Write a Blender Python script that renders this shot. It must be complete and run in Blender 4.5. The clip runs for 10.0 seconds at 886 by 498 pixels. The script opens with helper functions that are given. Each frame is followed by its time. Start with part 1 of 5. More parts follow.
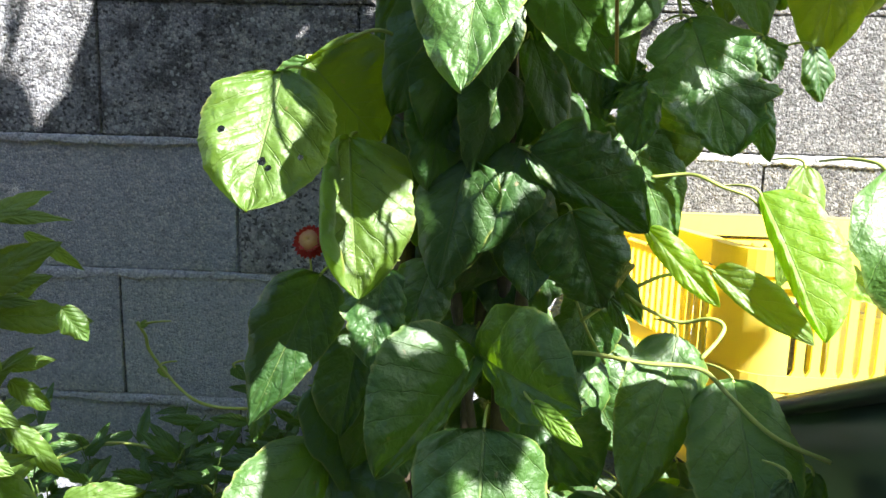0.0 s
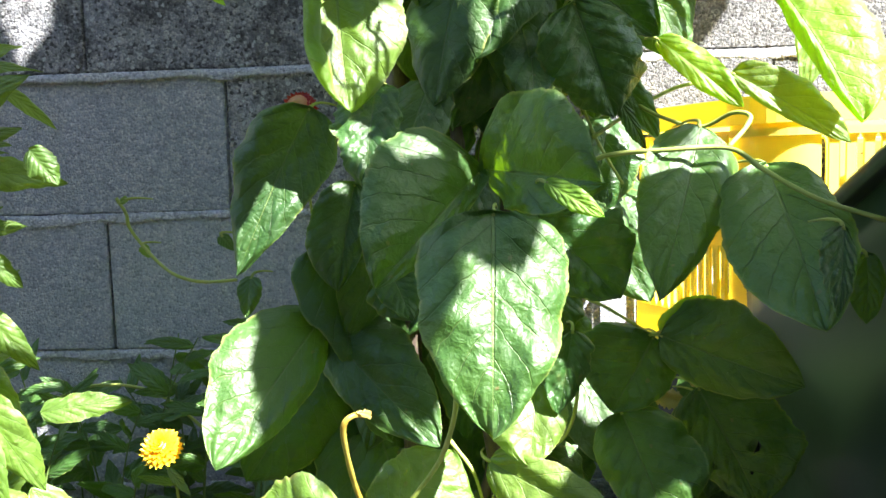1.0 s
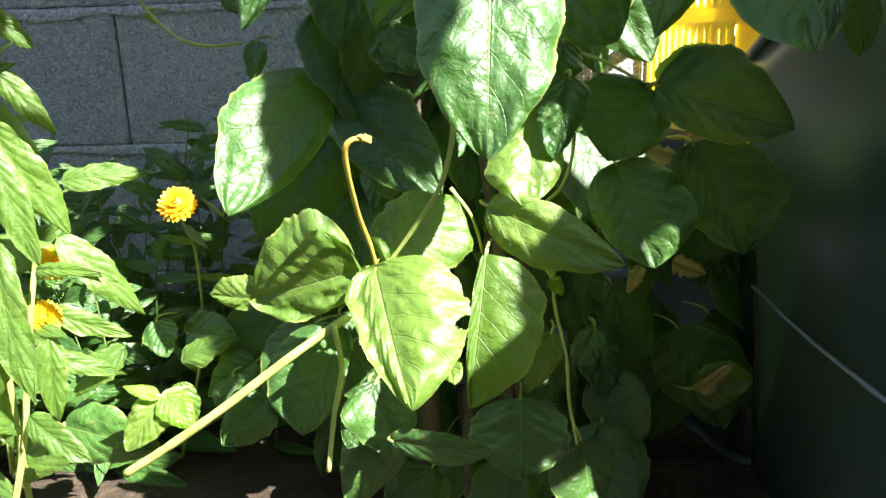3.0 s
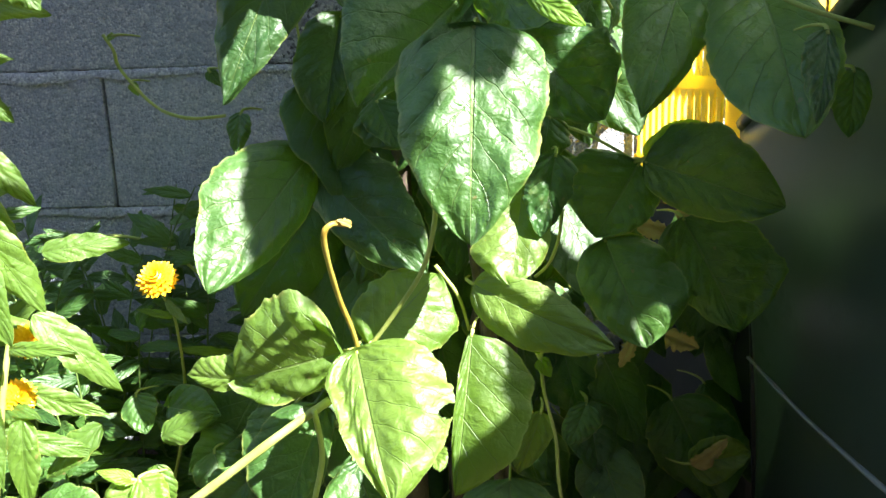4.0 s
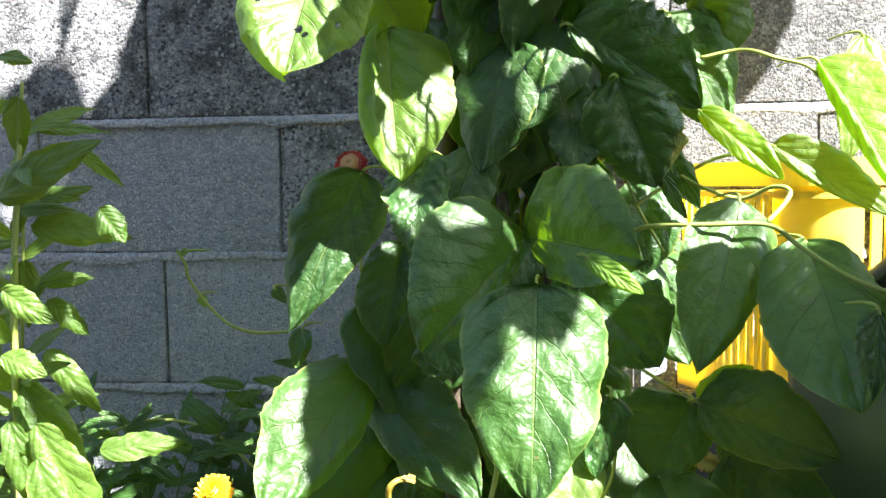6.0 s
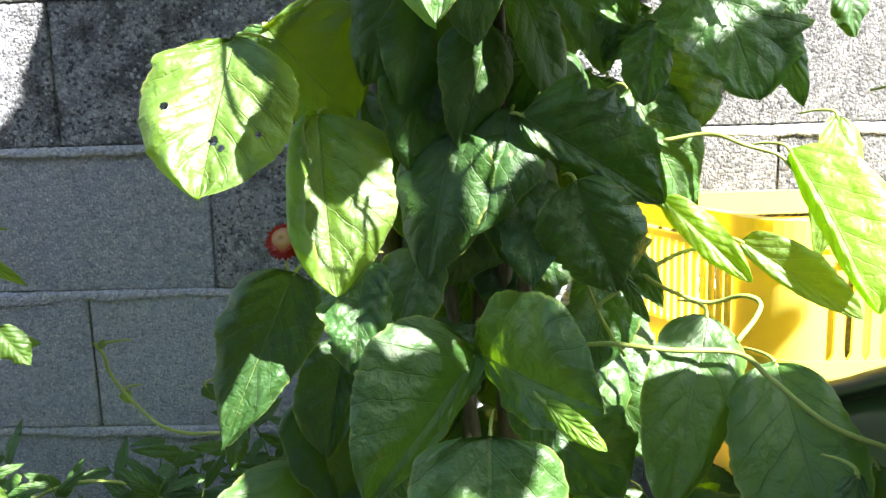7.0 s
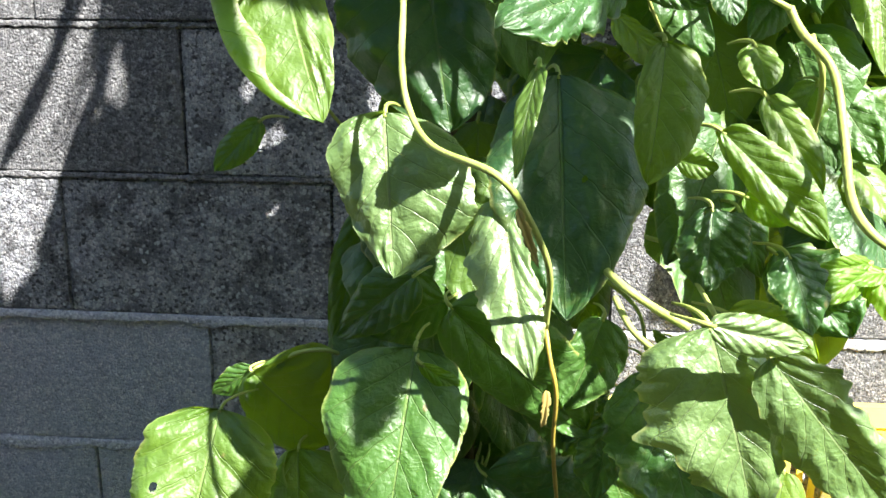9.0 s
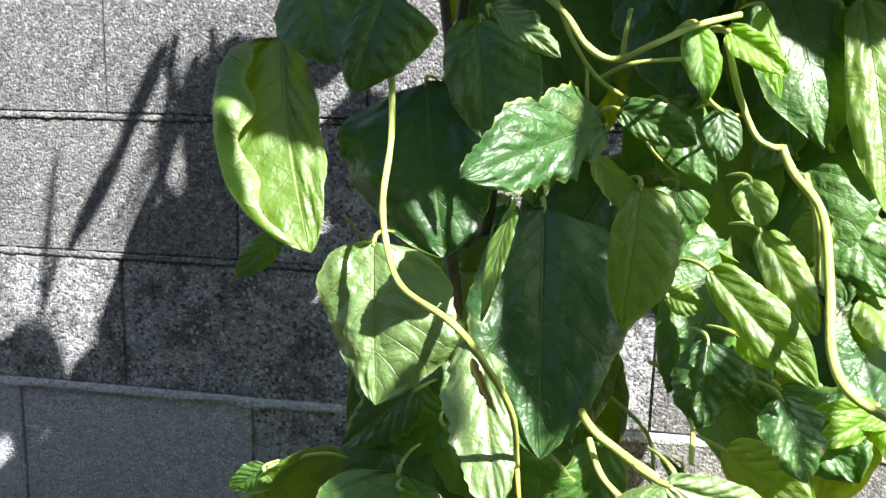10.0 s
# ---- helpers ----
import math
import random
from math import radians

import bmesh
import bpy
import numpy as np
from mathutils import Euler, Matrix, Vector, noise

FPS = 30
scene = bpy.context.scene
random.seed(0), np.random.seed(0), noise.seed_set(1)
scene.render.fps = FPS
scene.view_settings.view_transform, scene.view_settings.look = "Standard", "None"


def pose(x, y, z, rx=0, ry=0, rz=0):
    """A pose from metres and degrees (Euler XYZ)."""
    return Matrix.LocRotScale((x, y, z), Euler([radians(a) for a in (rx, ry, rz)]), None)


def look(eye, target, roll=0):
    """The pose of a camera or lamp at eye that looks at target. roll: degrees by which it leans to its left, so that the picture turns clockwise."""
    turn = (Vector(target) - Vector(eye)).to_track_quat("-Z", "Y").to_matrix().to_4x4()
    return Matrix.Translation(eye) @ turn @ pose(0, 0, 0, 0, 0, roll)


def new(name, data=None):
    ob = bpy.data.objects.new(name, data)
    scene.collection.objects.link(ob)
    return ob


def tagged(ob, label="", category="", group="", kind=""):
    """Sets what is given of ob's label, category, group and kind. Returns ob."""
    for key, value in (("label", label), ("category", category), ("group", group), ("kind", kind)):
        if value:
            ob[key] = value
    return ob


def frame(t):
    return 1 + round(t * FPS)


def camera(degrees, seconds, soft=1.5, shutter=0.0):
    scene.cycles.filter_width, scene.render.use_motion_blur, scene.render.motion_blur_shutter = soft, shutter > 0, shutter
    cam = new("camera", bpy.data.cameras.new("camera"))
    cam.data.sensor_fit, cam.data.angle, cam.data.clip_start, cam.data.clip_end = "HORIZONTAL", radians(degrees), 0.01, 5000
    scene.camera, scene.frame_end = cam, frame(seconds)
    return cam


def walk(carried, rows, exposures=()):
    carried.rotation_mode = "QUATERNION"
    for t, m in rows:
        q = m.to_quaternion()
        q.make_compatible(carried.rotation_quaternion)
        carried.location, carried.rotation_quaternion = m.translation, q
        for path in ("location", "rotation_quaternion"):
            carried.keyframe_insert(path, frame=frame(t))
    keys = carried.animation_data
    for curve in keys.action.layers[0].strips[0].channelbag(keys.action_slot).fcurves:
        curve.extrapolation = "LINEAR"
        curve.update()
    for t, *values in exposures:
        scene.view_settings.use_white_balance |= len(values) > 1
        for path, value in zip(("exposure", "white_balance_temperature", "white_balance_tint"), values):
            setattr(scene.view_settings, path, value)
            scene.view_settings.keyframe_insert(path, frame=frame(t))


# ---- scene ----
cam = camera(56.7, 10.0)
PATH = [
    (0, (0.588, -1.23, 0.895), (0.487, 0.728, 0.499), 1.5),
    (0.3, (0.582, -1.186, 0.795), (0.468, 0.780, 0.446), 1.0),
    (0.5, (0.576, -1.176, 0.762), (0.480, 0.790, 0.412), -0.6),
    (0.7, (0.583, -1.173, 0.723), (0.491, 0.807, 0.450), -0.6),
    (1, (0.591, -1.201, 0.651), (0.473, 0.785, 0.452), -1.7),
    (1.5, (0.609, -1.221, 0.62), (0.443, 0.756, 0.37), -3.2),
    (2, (0.615, -1.241, 0.598), (0.395, 0.71, 0.22), -3.2),
    (2.5, (0.604, -1.242, 0.574), (0.435, 0.693, 0.094), -2.0),
    (2.7, (0.604, -1.241, 0.564), (0.436, 0.676, 0.02), -1.9),
    (3.8, (0.612, -1.222, 0.582), (0.471, 0.712, 0.091), -1.6),
    (4, (0.615, -1.213, 0.59), (0.458, 0.731, 0.148), -1.9),
    (4.5, (0.617, -1.208, 0.602), (0.429, 0.744, 0.214), -2.1),
    (5, (0.603, -1.208, 0.641), (0.368, 0.758, 0.362), -1.7),
    (5.5, (0.596, -1.234, 0.678), (0.391, 0.748, 0.506), -1.0),
    (5.7, (0.595, -1.237, 0.687), (0.366, 0.744, 0.535), -1.0),
    (6.8, (0.584, -1.150, 0.775), (0.443, 0.833, 0.530), -0.9),
    (7, (0.592, -1.138, 0.848), (0.492, 0.828, 0.498), -1.9),
    (7.5, (0.597, -1.114, 1.001), (0.538, 0.824, 0.511), -1.3),
    (8, (0.596, -1.107, 1.108), (0.588, 0.811, 0.54), 0.2),
    (8.5, (0.591, -1.131, 1.167), (0.603, 0.803, 0.658), -0.4),
    (9, (0.637, -1.111, 1.2), (0.486, 0.821, 0.706), 0.6),
    (9.5, (0.663, -1.115, 1.224), (0.364, 0.826, 0.843), -0.1),
    (10, (0.696, -1.104, 1.242), (0.34, 0.834, 0.897), 1.2),
]
walk(cam, [(t, look(eye, target, roll)) for t, eye, target, roll in PATH], ((0.0, 1.94), (1.0, 2.44), (2.5, 2.22), (5.0, 2.30), (5.7, 2.38), (7.0, 2.45), (7.5, 2.22), (8.0, 2.06), (8.5, 1.97), (10.0, 1.78)))
# ---- end of path ----
# ---- world, sun ----
SUN = Vector((1.15, -1.0, 1.62)).normalized()
world = bpy.data.worlds.new("sky")
scene.world = world
world.use_nodes = True
wn = world.node_tree
sky = wn.nodes.new("ShaderNodeTexSky")
sky.sky_type, sky.sun_disc = "NISHITA", False
sky.sun_elevation = math.asin(SUN.z)
sky.sun_rotation = math.atan2(SUN.x, SUN.y)
wn.links.new(sky.outputs[0], wn.nodes["Background"].inputs[0])
wn.nodes["Background"].inputs[1].default_value = 0.097
sun = new("sun", bpy.data.lights.new("sun", "SUN"))
sun.data.energy, sun.data.angle, sun.data.color = 7.0, radians(0.53), (1.0, 0.975, 0.94)
sun.matrix_world = look(SUN * 20, (0, 0, 0))


# ---- materials ----
class Nodes:
    """A small helper to write node trees."""

    def __init__(self, name):
        self.mat = bpy.data.materials.new(name)
        self.mat.use_nodes = True
        self.tree = self.mat.node_tree
        self.tree.nodes.clear()
        self.out = self.tree.nodes.new("ShaderNodeOutputMaterial")

    def put(self, node, value, *keys):
        for key in keys:
            if isinstance(value, bpy.types.NodeSocket):
                self.tree.links.new(value, node.inputs[key])
            else:
                if isinstance(value, tuple) and len(value) == 3 and node.inputs[key].type == "RGBA":
                    value = (*value, 1.0)
                node.inputs[key].default_value = value

    def add(self, kind, out=0, props=(), **values):
        node = self.tree.nodes.new(kind)
        for key, value in props:
            if key == "operation":
                node.operation = value
            else:
                node.feature = value
        for key, value in values.items():
            self.put(node, value, key.replace("_", " ") if not key.startswith("i") or not key[1:].isdigit() else int(key[1:]))
        return node.outputs[out]

    def math(self, op, a, b=0.0, c=0.0):
        return self.add("ShaderNodeMath", 0, (("operation", op),), i0=a, i1=b, i2=c)

    def mix(self, f, a, b, blend="MIX"):
        node = self.tree.nodes.new("ShaderNodeMix")
        node.data_type, node.blend_type = "RGBA", blend
        self.put(node, f, 0), self.put(node, a, 6), self.put(node, b, 7)
        return node.outputs[2]

    def ramp(self, f, lo, hi, a=0.0, b=1.0):
        node = self.tree.nodes.new("ShaderNodeMapRange")
        node.interpolation_type = "SMOOTHSTEP"
        for i, v in enumerate((f, lo, hi, a, b)):
            self.put(node, v, i)
        return node.outputs[0]

    def coords(self, which="Object"):
        return self.tree.nodes.new("ShaderNodeTexCoord").outputs[which]

    def world_place(self):
        return self.tree.nodes.new("ShaderNodeNewGeometry").outputs["Position"]

    def noise(self, at, scale, detail=4.0, rough=0.6, out=0):
        return self.add("ShaderNodeTexNoise", out, Vector=at, Scale=scale, Detail=detail, Roughness=rough)

    def random(self):
        a = self.tree.nodes.new("ShaderNodeObjectInfo").outputs["Random"]
        b = self.tree.nodes.new("ShaderNodeNewGeometry").outputs["Random Per Island"]
        return self.math("FRACT", self.math("ADD", a, b))

    def bump(self, height, strength=0.5, distance=0.002, normal=None):
        node = self.tree.nodes.new("ShaderNodeBump")
        self.put(node, strength, "Strength"), self.put(node, distance, "Distance"), self.put(node, height, "Height")
        if normal is not None:
            self.put(node, normal, "Normal")
        return node.outputs[0]

    def surface(self, color, rough=0.6, normal=None, metal=0.0, spec=0.5, coat=0.0):
        node = self.tree.nodes.new("ShaderNodeBsdfPrincipled")
        self.put(node, color, "Base Color"), self.put(node, rough, "Roughness"), self.put(node, metal, "Metallic")
        self.put(node, spec, "Specular IOR Level")
        if coat:
            self.put(node, coat, "Coat Weight"), self.put(node, 0.45, "Coat Roughness")
            if normal is not None:
                self.put(node, normal, "Coat Normal")
        if normal is not None:
            self.put(node, normal, "Normal")
        return node.outputs[0]

    def done(self, shader):
        self.tree.links.new(shader, self.out.inputs[0])
        return self.mat


def leaf_material(name, dark, light, vein, through_color, share, rough=0.32, pucker=0.55, spots=0.0, sheen=0.85):
    n = Nodes(name)
    uv = n.add("ShaderNodeSeparateXYZ", 0, Vector=n.coords("UV"))
    sep = uv.node
    across = n.math("ABSOLUTE", n.math("MULTIPLY_ADD", sep.outputs[0], 2.0, -1.0))
    along = sep.outputs[1]
    place = n.coords("Object")
    # midrib and curved side veins
    rib_width = n.math("MULTIPLY_ADD", along, -0.018, 0.030)
    rib = n.ramp(n.math("DIVIDE", across, rib_width), 0.55, 1.25, 1.0, 0.0)
    wob = n.math("MULTIPLY", n.noise(place, 55.0, 2.0), 0.35)
    q = n.math("ADD", n.math("SUBTRACT", n.math("MULTIPLY", along, 6.5), n.math("MULTIPLY", n.math("POWER", across, 0.9), 2.1)), wob)
    tooth = n.math("ABSOLUTE", n.math("SUBTRACT", n.math("FRACT", q), 0.5))
    side = n.ramp(tooth, 0.010, 0.038, 1.0, 0.0)
    side = n.math("MULTIPLY", side, n.ramp(across, 0.75, 1.0, 1.0, 0.25))
    veins = n.math("MAXIMUM", rib, n.math("MULTIPLY", side, 0.42))
    cells = n.add("ShaderNodeTexVoronoi", 0, (("feature", "DISTANCE_TO_EDGE"),), Vector=place, Scale=210.0)
    net = n.ramp(cells, 0.0, 0.12, 1.0, 0.0)
    broad = n.noise(place, 22.0, 4.0, 0.6)
    fine = n.noise(place, 260.0, 3.0, 0.65)
    tone = n.math("ADD", n.math("MULTIPLY", broad, 0.75), n.math("MULTIPLY", n.random(), 0.45))
    col = n.mix(n.ramp(tone, 0.25, 0.95), dark, light)
    col = n.mix(n.math("MULTIPLY", net, 0.05), col, vein)
    col = n.mix(n.math("MULTIPLY", veins, 0.62), col, vein)
    # yellowed rim, brown nicks and pale dust specks
    col = n.mix(n.ramp(across, 0.955, 0.985, 0.0, 0.55), col, vein)
    rim = n.math("MULTIPLY", n.ramp(across, 0.93, 1.0), n.ramp(n.noise(place, 40.0, 3.0), 0.45, 0.6))
    col = n.mix(n.math("MULTIPLY", rim, 0.6), col, (0.30, 0.28, 0.06))
    nick = n.ramp(n.noise(place, 75.0, 2.0, 0.5), 0.73, 0.78)
    col = n.mix(n.math("MULTIPLY", nick, 0.55), col, (0.20, 0.12, 0.05))
    dust = n.ramp(n.add("ShaderNodeTexVoronoi", 0, Vector=place, Scale=190.0), 0.07, 0.03)
    dust = n.math("MULTIPLY", dust, n.ramp(broad, 0.50, 0.62))
    col = n.mix(n.math("MULTIPLY", dust, 0.75), col, (0.42, 0.46, 0.36))
    if spots:
        patch = n.ramp(n.noise(place, 34.0, 5.0, 0.7), 0.52, 0.66)
        col = n.mix(n.math("MULTIPLY", patch, spots), col, (0.11, 0.14, 0.035))
    # the blade swells between the veins and is quilted by the finer ones
    swell = n.math("MULTIPLY", n.ramp(tooth, 0.0, 0.42), n.ramp(across, 0.05, 0.25))
    quilt = n.noise(n.mix(0.02, place, n.noise(place, 40.0, 2.0, 0.5, 1)), 118.0, 2.0, 0.5)
    height = n.math("ADD", n.math("ADD", n.math("MULTIPLY", rib, -0.5), n.math("MULTIPLY", side, -0.28)), n.math("MULTIPLY", swell, 0.15))
    height = n.math("ADD", height, n.math("ADD", n.math("ADD", n.math("MULTIPLY", quilt, 0.75), n.math("MULTIPLY", n.noise(place, 48.0, 1.0, 0.4), 0.75)), n.math("ADD", n.math("MULTIPLY", net, -0.02), n.math("MULTIPLY", fine, 0.14))))
    normal = n.bump(height, pucker, 0.0034)
    gloss = n.ramp(n.noise(place, 60.0, 3.0), 0.3, 0.7, rough + 0.08, rough + 0.22)
    body = n.surface(col, gloss, normal, spec=sheen, coat=0.20)
    back = n.add("ShaderNodeBsdfTranslucent", 0, Color=n.mix(n.math("MULTIPLY", veins, 0.6), through_color, dark), Normal=normal)
    shader = n.tree.nodes.new("ShaderNodeMixShader")
    n.put(shader, share, 0), n.put(shader, body, 1), n.put(shader, back, 2)
    return n.done(shader.outputs[0])


LEAF = {
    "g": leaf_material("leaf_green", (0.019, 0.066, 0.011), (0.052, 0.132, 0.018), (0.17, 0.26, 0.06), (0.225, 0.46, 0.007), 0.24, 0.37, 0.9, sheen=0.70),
    # lighter fresh green, with sunlight put into the leaf colour
    "l": leaf_material("leaf_fresh_lit", (0.066, 0.138, 0.012), (0.123, 0.204, 0.026), (0.23, 0.33, 0.09), (0.392, 0.60, 0.010), 0.36, 0.38, 0.7, sheen=0.78),
    "k": leaf_material("leaf_puckered", (0.015, 0.058, 0.011), (0.038, 0.112, 0.019), (0.13, 0.22, 0.06), (0.170, 0.42, 0.007), 0.22, 0.34, 1.0, 0.55, sheen=0.70),
    "y": leaf_material("leaf_young", (0.092, 0.215, 0.008), (0.148, 0.285, 0.012), (0.27, 0.37, 0.06), (0.43, 0.72, 0.006), 0.48, 0.42, 0.7),
    "d": leaf_material("leaf_mottled", (0.009, 0.042, 0.008), (0.021, 0.074, 0.013), (0.10, 0.18, 0.04), (0.10, 0.32, 0.010), 0.18, 0.31, 0.65, 0.45, 0.7),
    # palest copy: the whitening of full sun is put into its colour
    "p": leaf_material("leaf_pale_lit", (0.078, 0.150, 0.036), (0.136, 0.215, 0.070), (0.28, 0.35, 0.14), (0.38, 0.56, 0.02), 0.24, 0.33, 0.85, sheen=1.0),
    "w": leaf_material("leaf_lance", (0.043, 0.100, 0.010), (0.090, 0.170, 0.020), (0.16, 0.25, 0.05), (0.381, 0.58, 0.012), 0.30, 0.42, 0.8, sheen=0.65),
}


def concrete(name, a, b, lichen, grit, pale=1.0):
    n = Nodes(name)
    place = n.world_place()
    broad = n.noise(place, 5.0, 5.0, 0.65)
    mid = n.noise(place, 38.0, 4.0, 0.7)
    grain = n.noise(place, 420.0, 3.0, 0.7)
    peb = n.add("ShaderNodeTexVoronoi", 0, Vector=place, Scale=240.0)
    pebcol = n.add("ShaderNodeTexVoronoi", 1, Vector=place, Scale=240.0)
    tone = n.math("ADD", n.math("MULTIPLY", broad, 0.7), n.math("ADD", n.math("MULTIPLY", mid, 0.35), n.math("MULTIPLY", n.random(), 0.3)))
    col = n.mix(n.ramp(tone, 0.35, 1.0), a, b)
    speck = n.add("ShaderNodeSeparateColor", 0, Color=pebcol)
    col = n.mix(n.ramp(speck, 0.62, 1.0, 0.0, 0.60 + 0.3 * min(1.0, 2 * lichen)), col, (0.60 * pale, 0.59 * pale, 0.57 * pale))
    col = n.mix(n.ramp(speck, 0.34, 0.0, 0.0, 0.20 + 0.65 * min(1.0, 2 * lichen)), col, (0.060, 0.058, 0.058))
    col = n.mix(n.ramp(grain, 0.42, 0.28, 0.0, 0.45), col, (0.05, 0.049, 0.048))
    sand = n.add("ShaderNodeSeparateColor", 2, Color=n.add("ShaderNodeTexVoronoi", 1, Vector=place, Scale=330.0))
    col = n.mix(n.ramp(sand, 0.90, 0.93, 0.0, 0.65), col, (0.66 * pale, 0.66 * pale, 0.65 * pale))
    pit = n.ramp(n.add("ShaderNodeTexVoronoi", 0, Vector=place, Scale=150.0), 0.22, 0.10)
    pit = n.math("MULTIPLY", pit, n.ramp(mid, 0.45, 0.6))
    col = n.mix(n.math("MULTIPLY", pit, 0.3), col, (0.04, 0.04, 0.04))
    if lichen:
        dark = n.ramp(n.noise(place, 16.0, 6.0, 0.72), 0.44, 0.60)
        col = n.mix(n.math("MULTIPLY", dark, 0.62 * lichen), col, (0.045, 0.044, 0.042))
        spot = n.add("ShaderNodeTexVoronoi", 0, Vector=n.mix(0.006, place, n.noise(place, 130.0, 3.0, 0.6, 1)), Scale=85.0)
        spot = n.math("MULTIPLY", n.ramp(n.math("ADD", spot, n.math("MULTIPLY", n.noise(place, 55.0, 3.0, 0.7), 1.0)), 0.80, 0.66), n.ramp(n.noise(place, 11.0, 4.0, 0.7), 0.44, 0.54))
        col = n.mix(n.math("MULTIPLY", spot, min(1.0, 1.0 * lichen)), col, (0.62, 0.65, 0.65))
        # crisp pale flecks and a few small rings
        pick = n.add("ShaderNodeSeparateColor", 0, Color=n.add("ShaderNodeTexVoronoi", 1, Vector=place, Scale=95.0))
        fleck = n.math("MULTIPLY", n.ramp(n.add("ShaderNodeTexVoronoi", 0, Vector=n.mix(0.004, place, n.noise(place, 300.0, 3.0, 0.6, 1)), Scale=95.0), 0.30, 0.22), n.ramp(pick, 0.68, 0.70))
        col = n.mix(n.math("MULTIPLY", fleck, 0.85 * lichen), col, (0.60, 0.62, 0.61))
        ring_at = n.add("ShaderNodeTexVoronoi", 0, Vector=place, Scale=26.0)
        ring_pick = n.add("ShaderNodeSeparateColor", 1, Color=n.add("ShaderNodeTexVoronoi", 1, Vector=place, Scale=26.0))
        ring = n.math("MULTIPLY", n.math("MULTIPLY", n.ramp(ring_at, 0.075, 0.090), n.ramp(ring_at, 0.135, 0.115)), n.ramp(ring_pick, 0.78, 0.80))
        col = n.mix(n.math("MULTIPLY", ring, 0.8 * lichen), col, (0.66, 0.67, 0.66))
        rust = n.ramp(n.noise(place, 9.0, 5.0, 0.7), 0.56, 0.70)
        col = n.mix(n.math("MULTIPLY", rust, 0.30 * lichen), col, (0.095, 0.080, 0.066))
    drip = n.add("ShaderNodeMapping", 0, Vector=place, Scale=(9.0, 9.0, 0.8))
    streak = n.ramp(n.noise(drip, 2.0, 4.0, 0.6), 0.58, 0.75)
    col = n.mix(n.math("MULTIPLY", streak, 0.28), col, (0.42, 0.42, 0.41))
    height = n.math("ADD", n.math("MULTIPLY", peb, -1.0), n.math("ADD", n.math("MULTIPLY", grain, 1.5), n.math("MULTIPLY", mid, 1.2)))
    height = n.math("SUBTRACT", height, n.math("MULTIPLY", pit, 0.7))
    return n.done(n.surface(col, 0.92, n.bump(height, grit, 0.0062), spec=0.25))


# smooth and weathered blocks carry a bluish skylight tint in their base colour
BLOCK_CLEAN = concrete("block_smooth", (0.345, 0.365, 0.41), (0.455, 0.475, 0.52), 0.10, 0.7)
BLOCK_OLD = concrete("block_weathered", (0.32, 0.33, 0.355), (0.46, 0.467, 0.49), 1.0, 1.0)
# coarse blocks: base and specks darkened to offset the strong sun on them
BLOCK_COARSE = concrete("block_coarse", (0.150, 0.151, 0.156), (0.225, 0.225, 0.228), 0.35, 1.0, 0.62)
MORTAR_OLD = concrete("mortar_weathered", (0.20, 0.20, 0.205), (0.28, 0.28, 0.283), 0.3, 1.0, 0.7)
MORTAR = concrete("mortar", (0.34, 0.35, 0.38), (0.46, 0.47, 0.50), 0.15, 0.6)
CORE = concrete("wall_core", (0.09, 0.088, 0.085), (0.13, 0.125, 0.12), 0.0, 0.6)


def soil_material():
    n = Nodes("soil")
    place = n.world_place()
    tone = n.noise(place, 6.0, 8.0, 0.7)
    crumb = n.noise(place, 90.0, 5.0, 0.7)
    col = n.mix(n.ramp(tone, 0.35, 0.7), (0.045, 0.032, 0.022), (0.12, 0.09, 0.06))
    col = n.mix(n.ramp(crumb, 0.55, 0.75), col, (0.17, 0.13, 0.09))
    return n.done(n.surface(col, 0.95, n.bump(n.math("ADD", tone, crumb), 1.0, 0.02), spec=0.2))


def stem_material(name, a, b, share=0.12):
    n = Nodes(name)
    place = n.world_place()
    tone = n.noise(place, 35.0, 4.0, 0.6)
    line = n.noise(n.add("ShaderNodeMapping", 0, Vector=place, Scale=(1.0, 1.0, 0.15)), 600.0, 2.0)
    col = n.mix(n.ramp(tone, 0.3, 0.7), a, b)
    col = n.mix(n.ramp(line, 0.55, 0.8, 0.0, 0.35), col, (0.30, 0.34, 0.16))
    body = n.surface(col, 0.5, n.bump(n.math("ADD", line, tone), 0.35, 0.001), spec=0.4)
    back = n.add("ShaderNodeBsdfTranslucent", 0, Color=b)
    shader = n.tree.nodes.new("ShaderNodeMixShader")
    n.put(shader, share, 0), n.put(shader, body, 1), n.put(shader, back, 2)
    return n.done(shader.outputs[0])


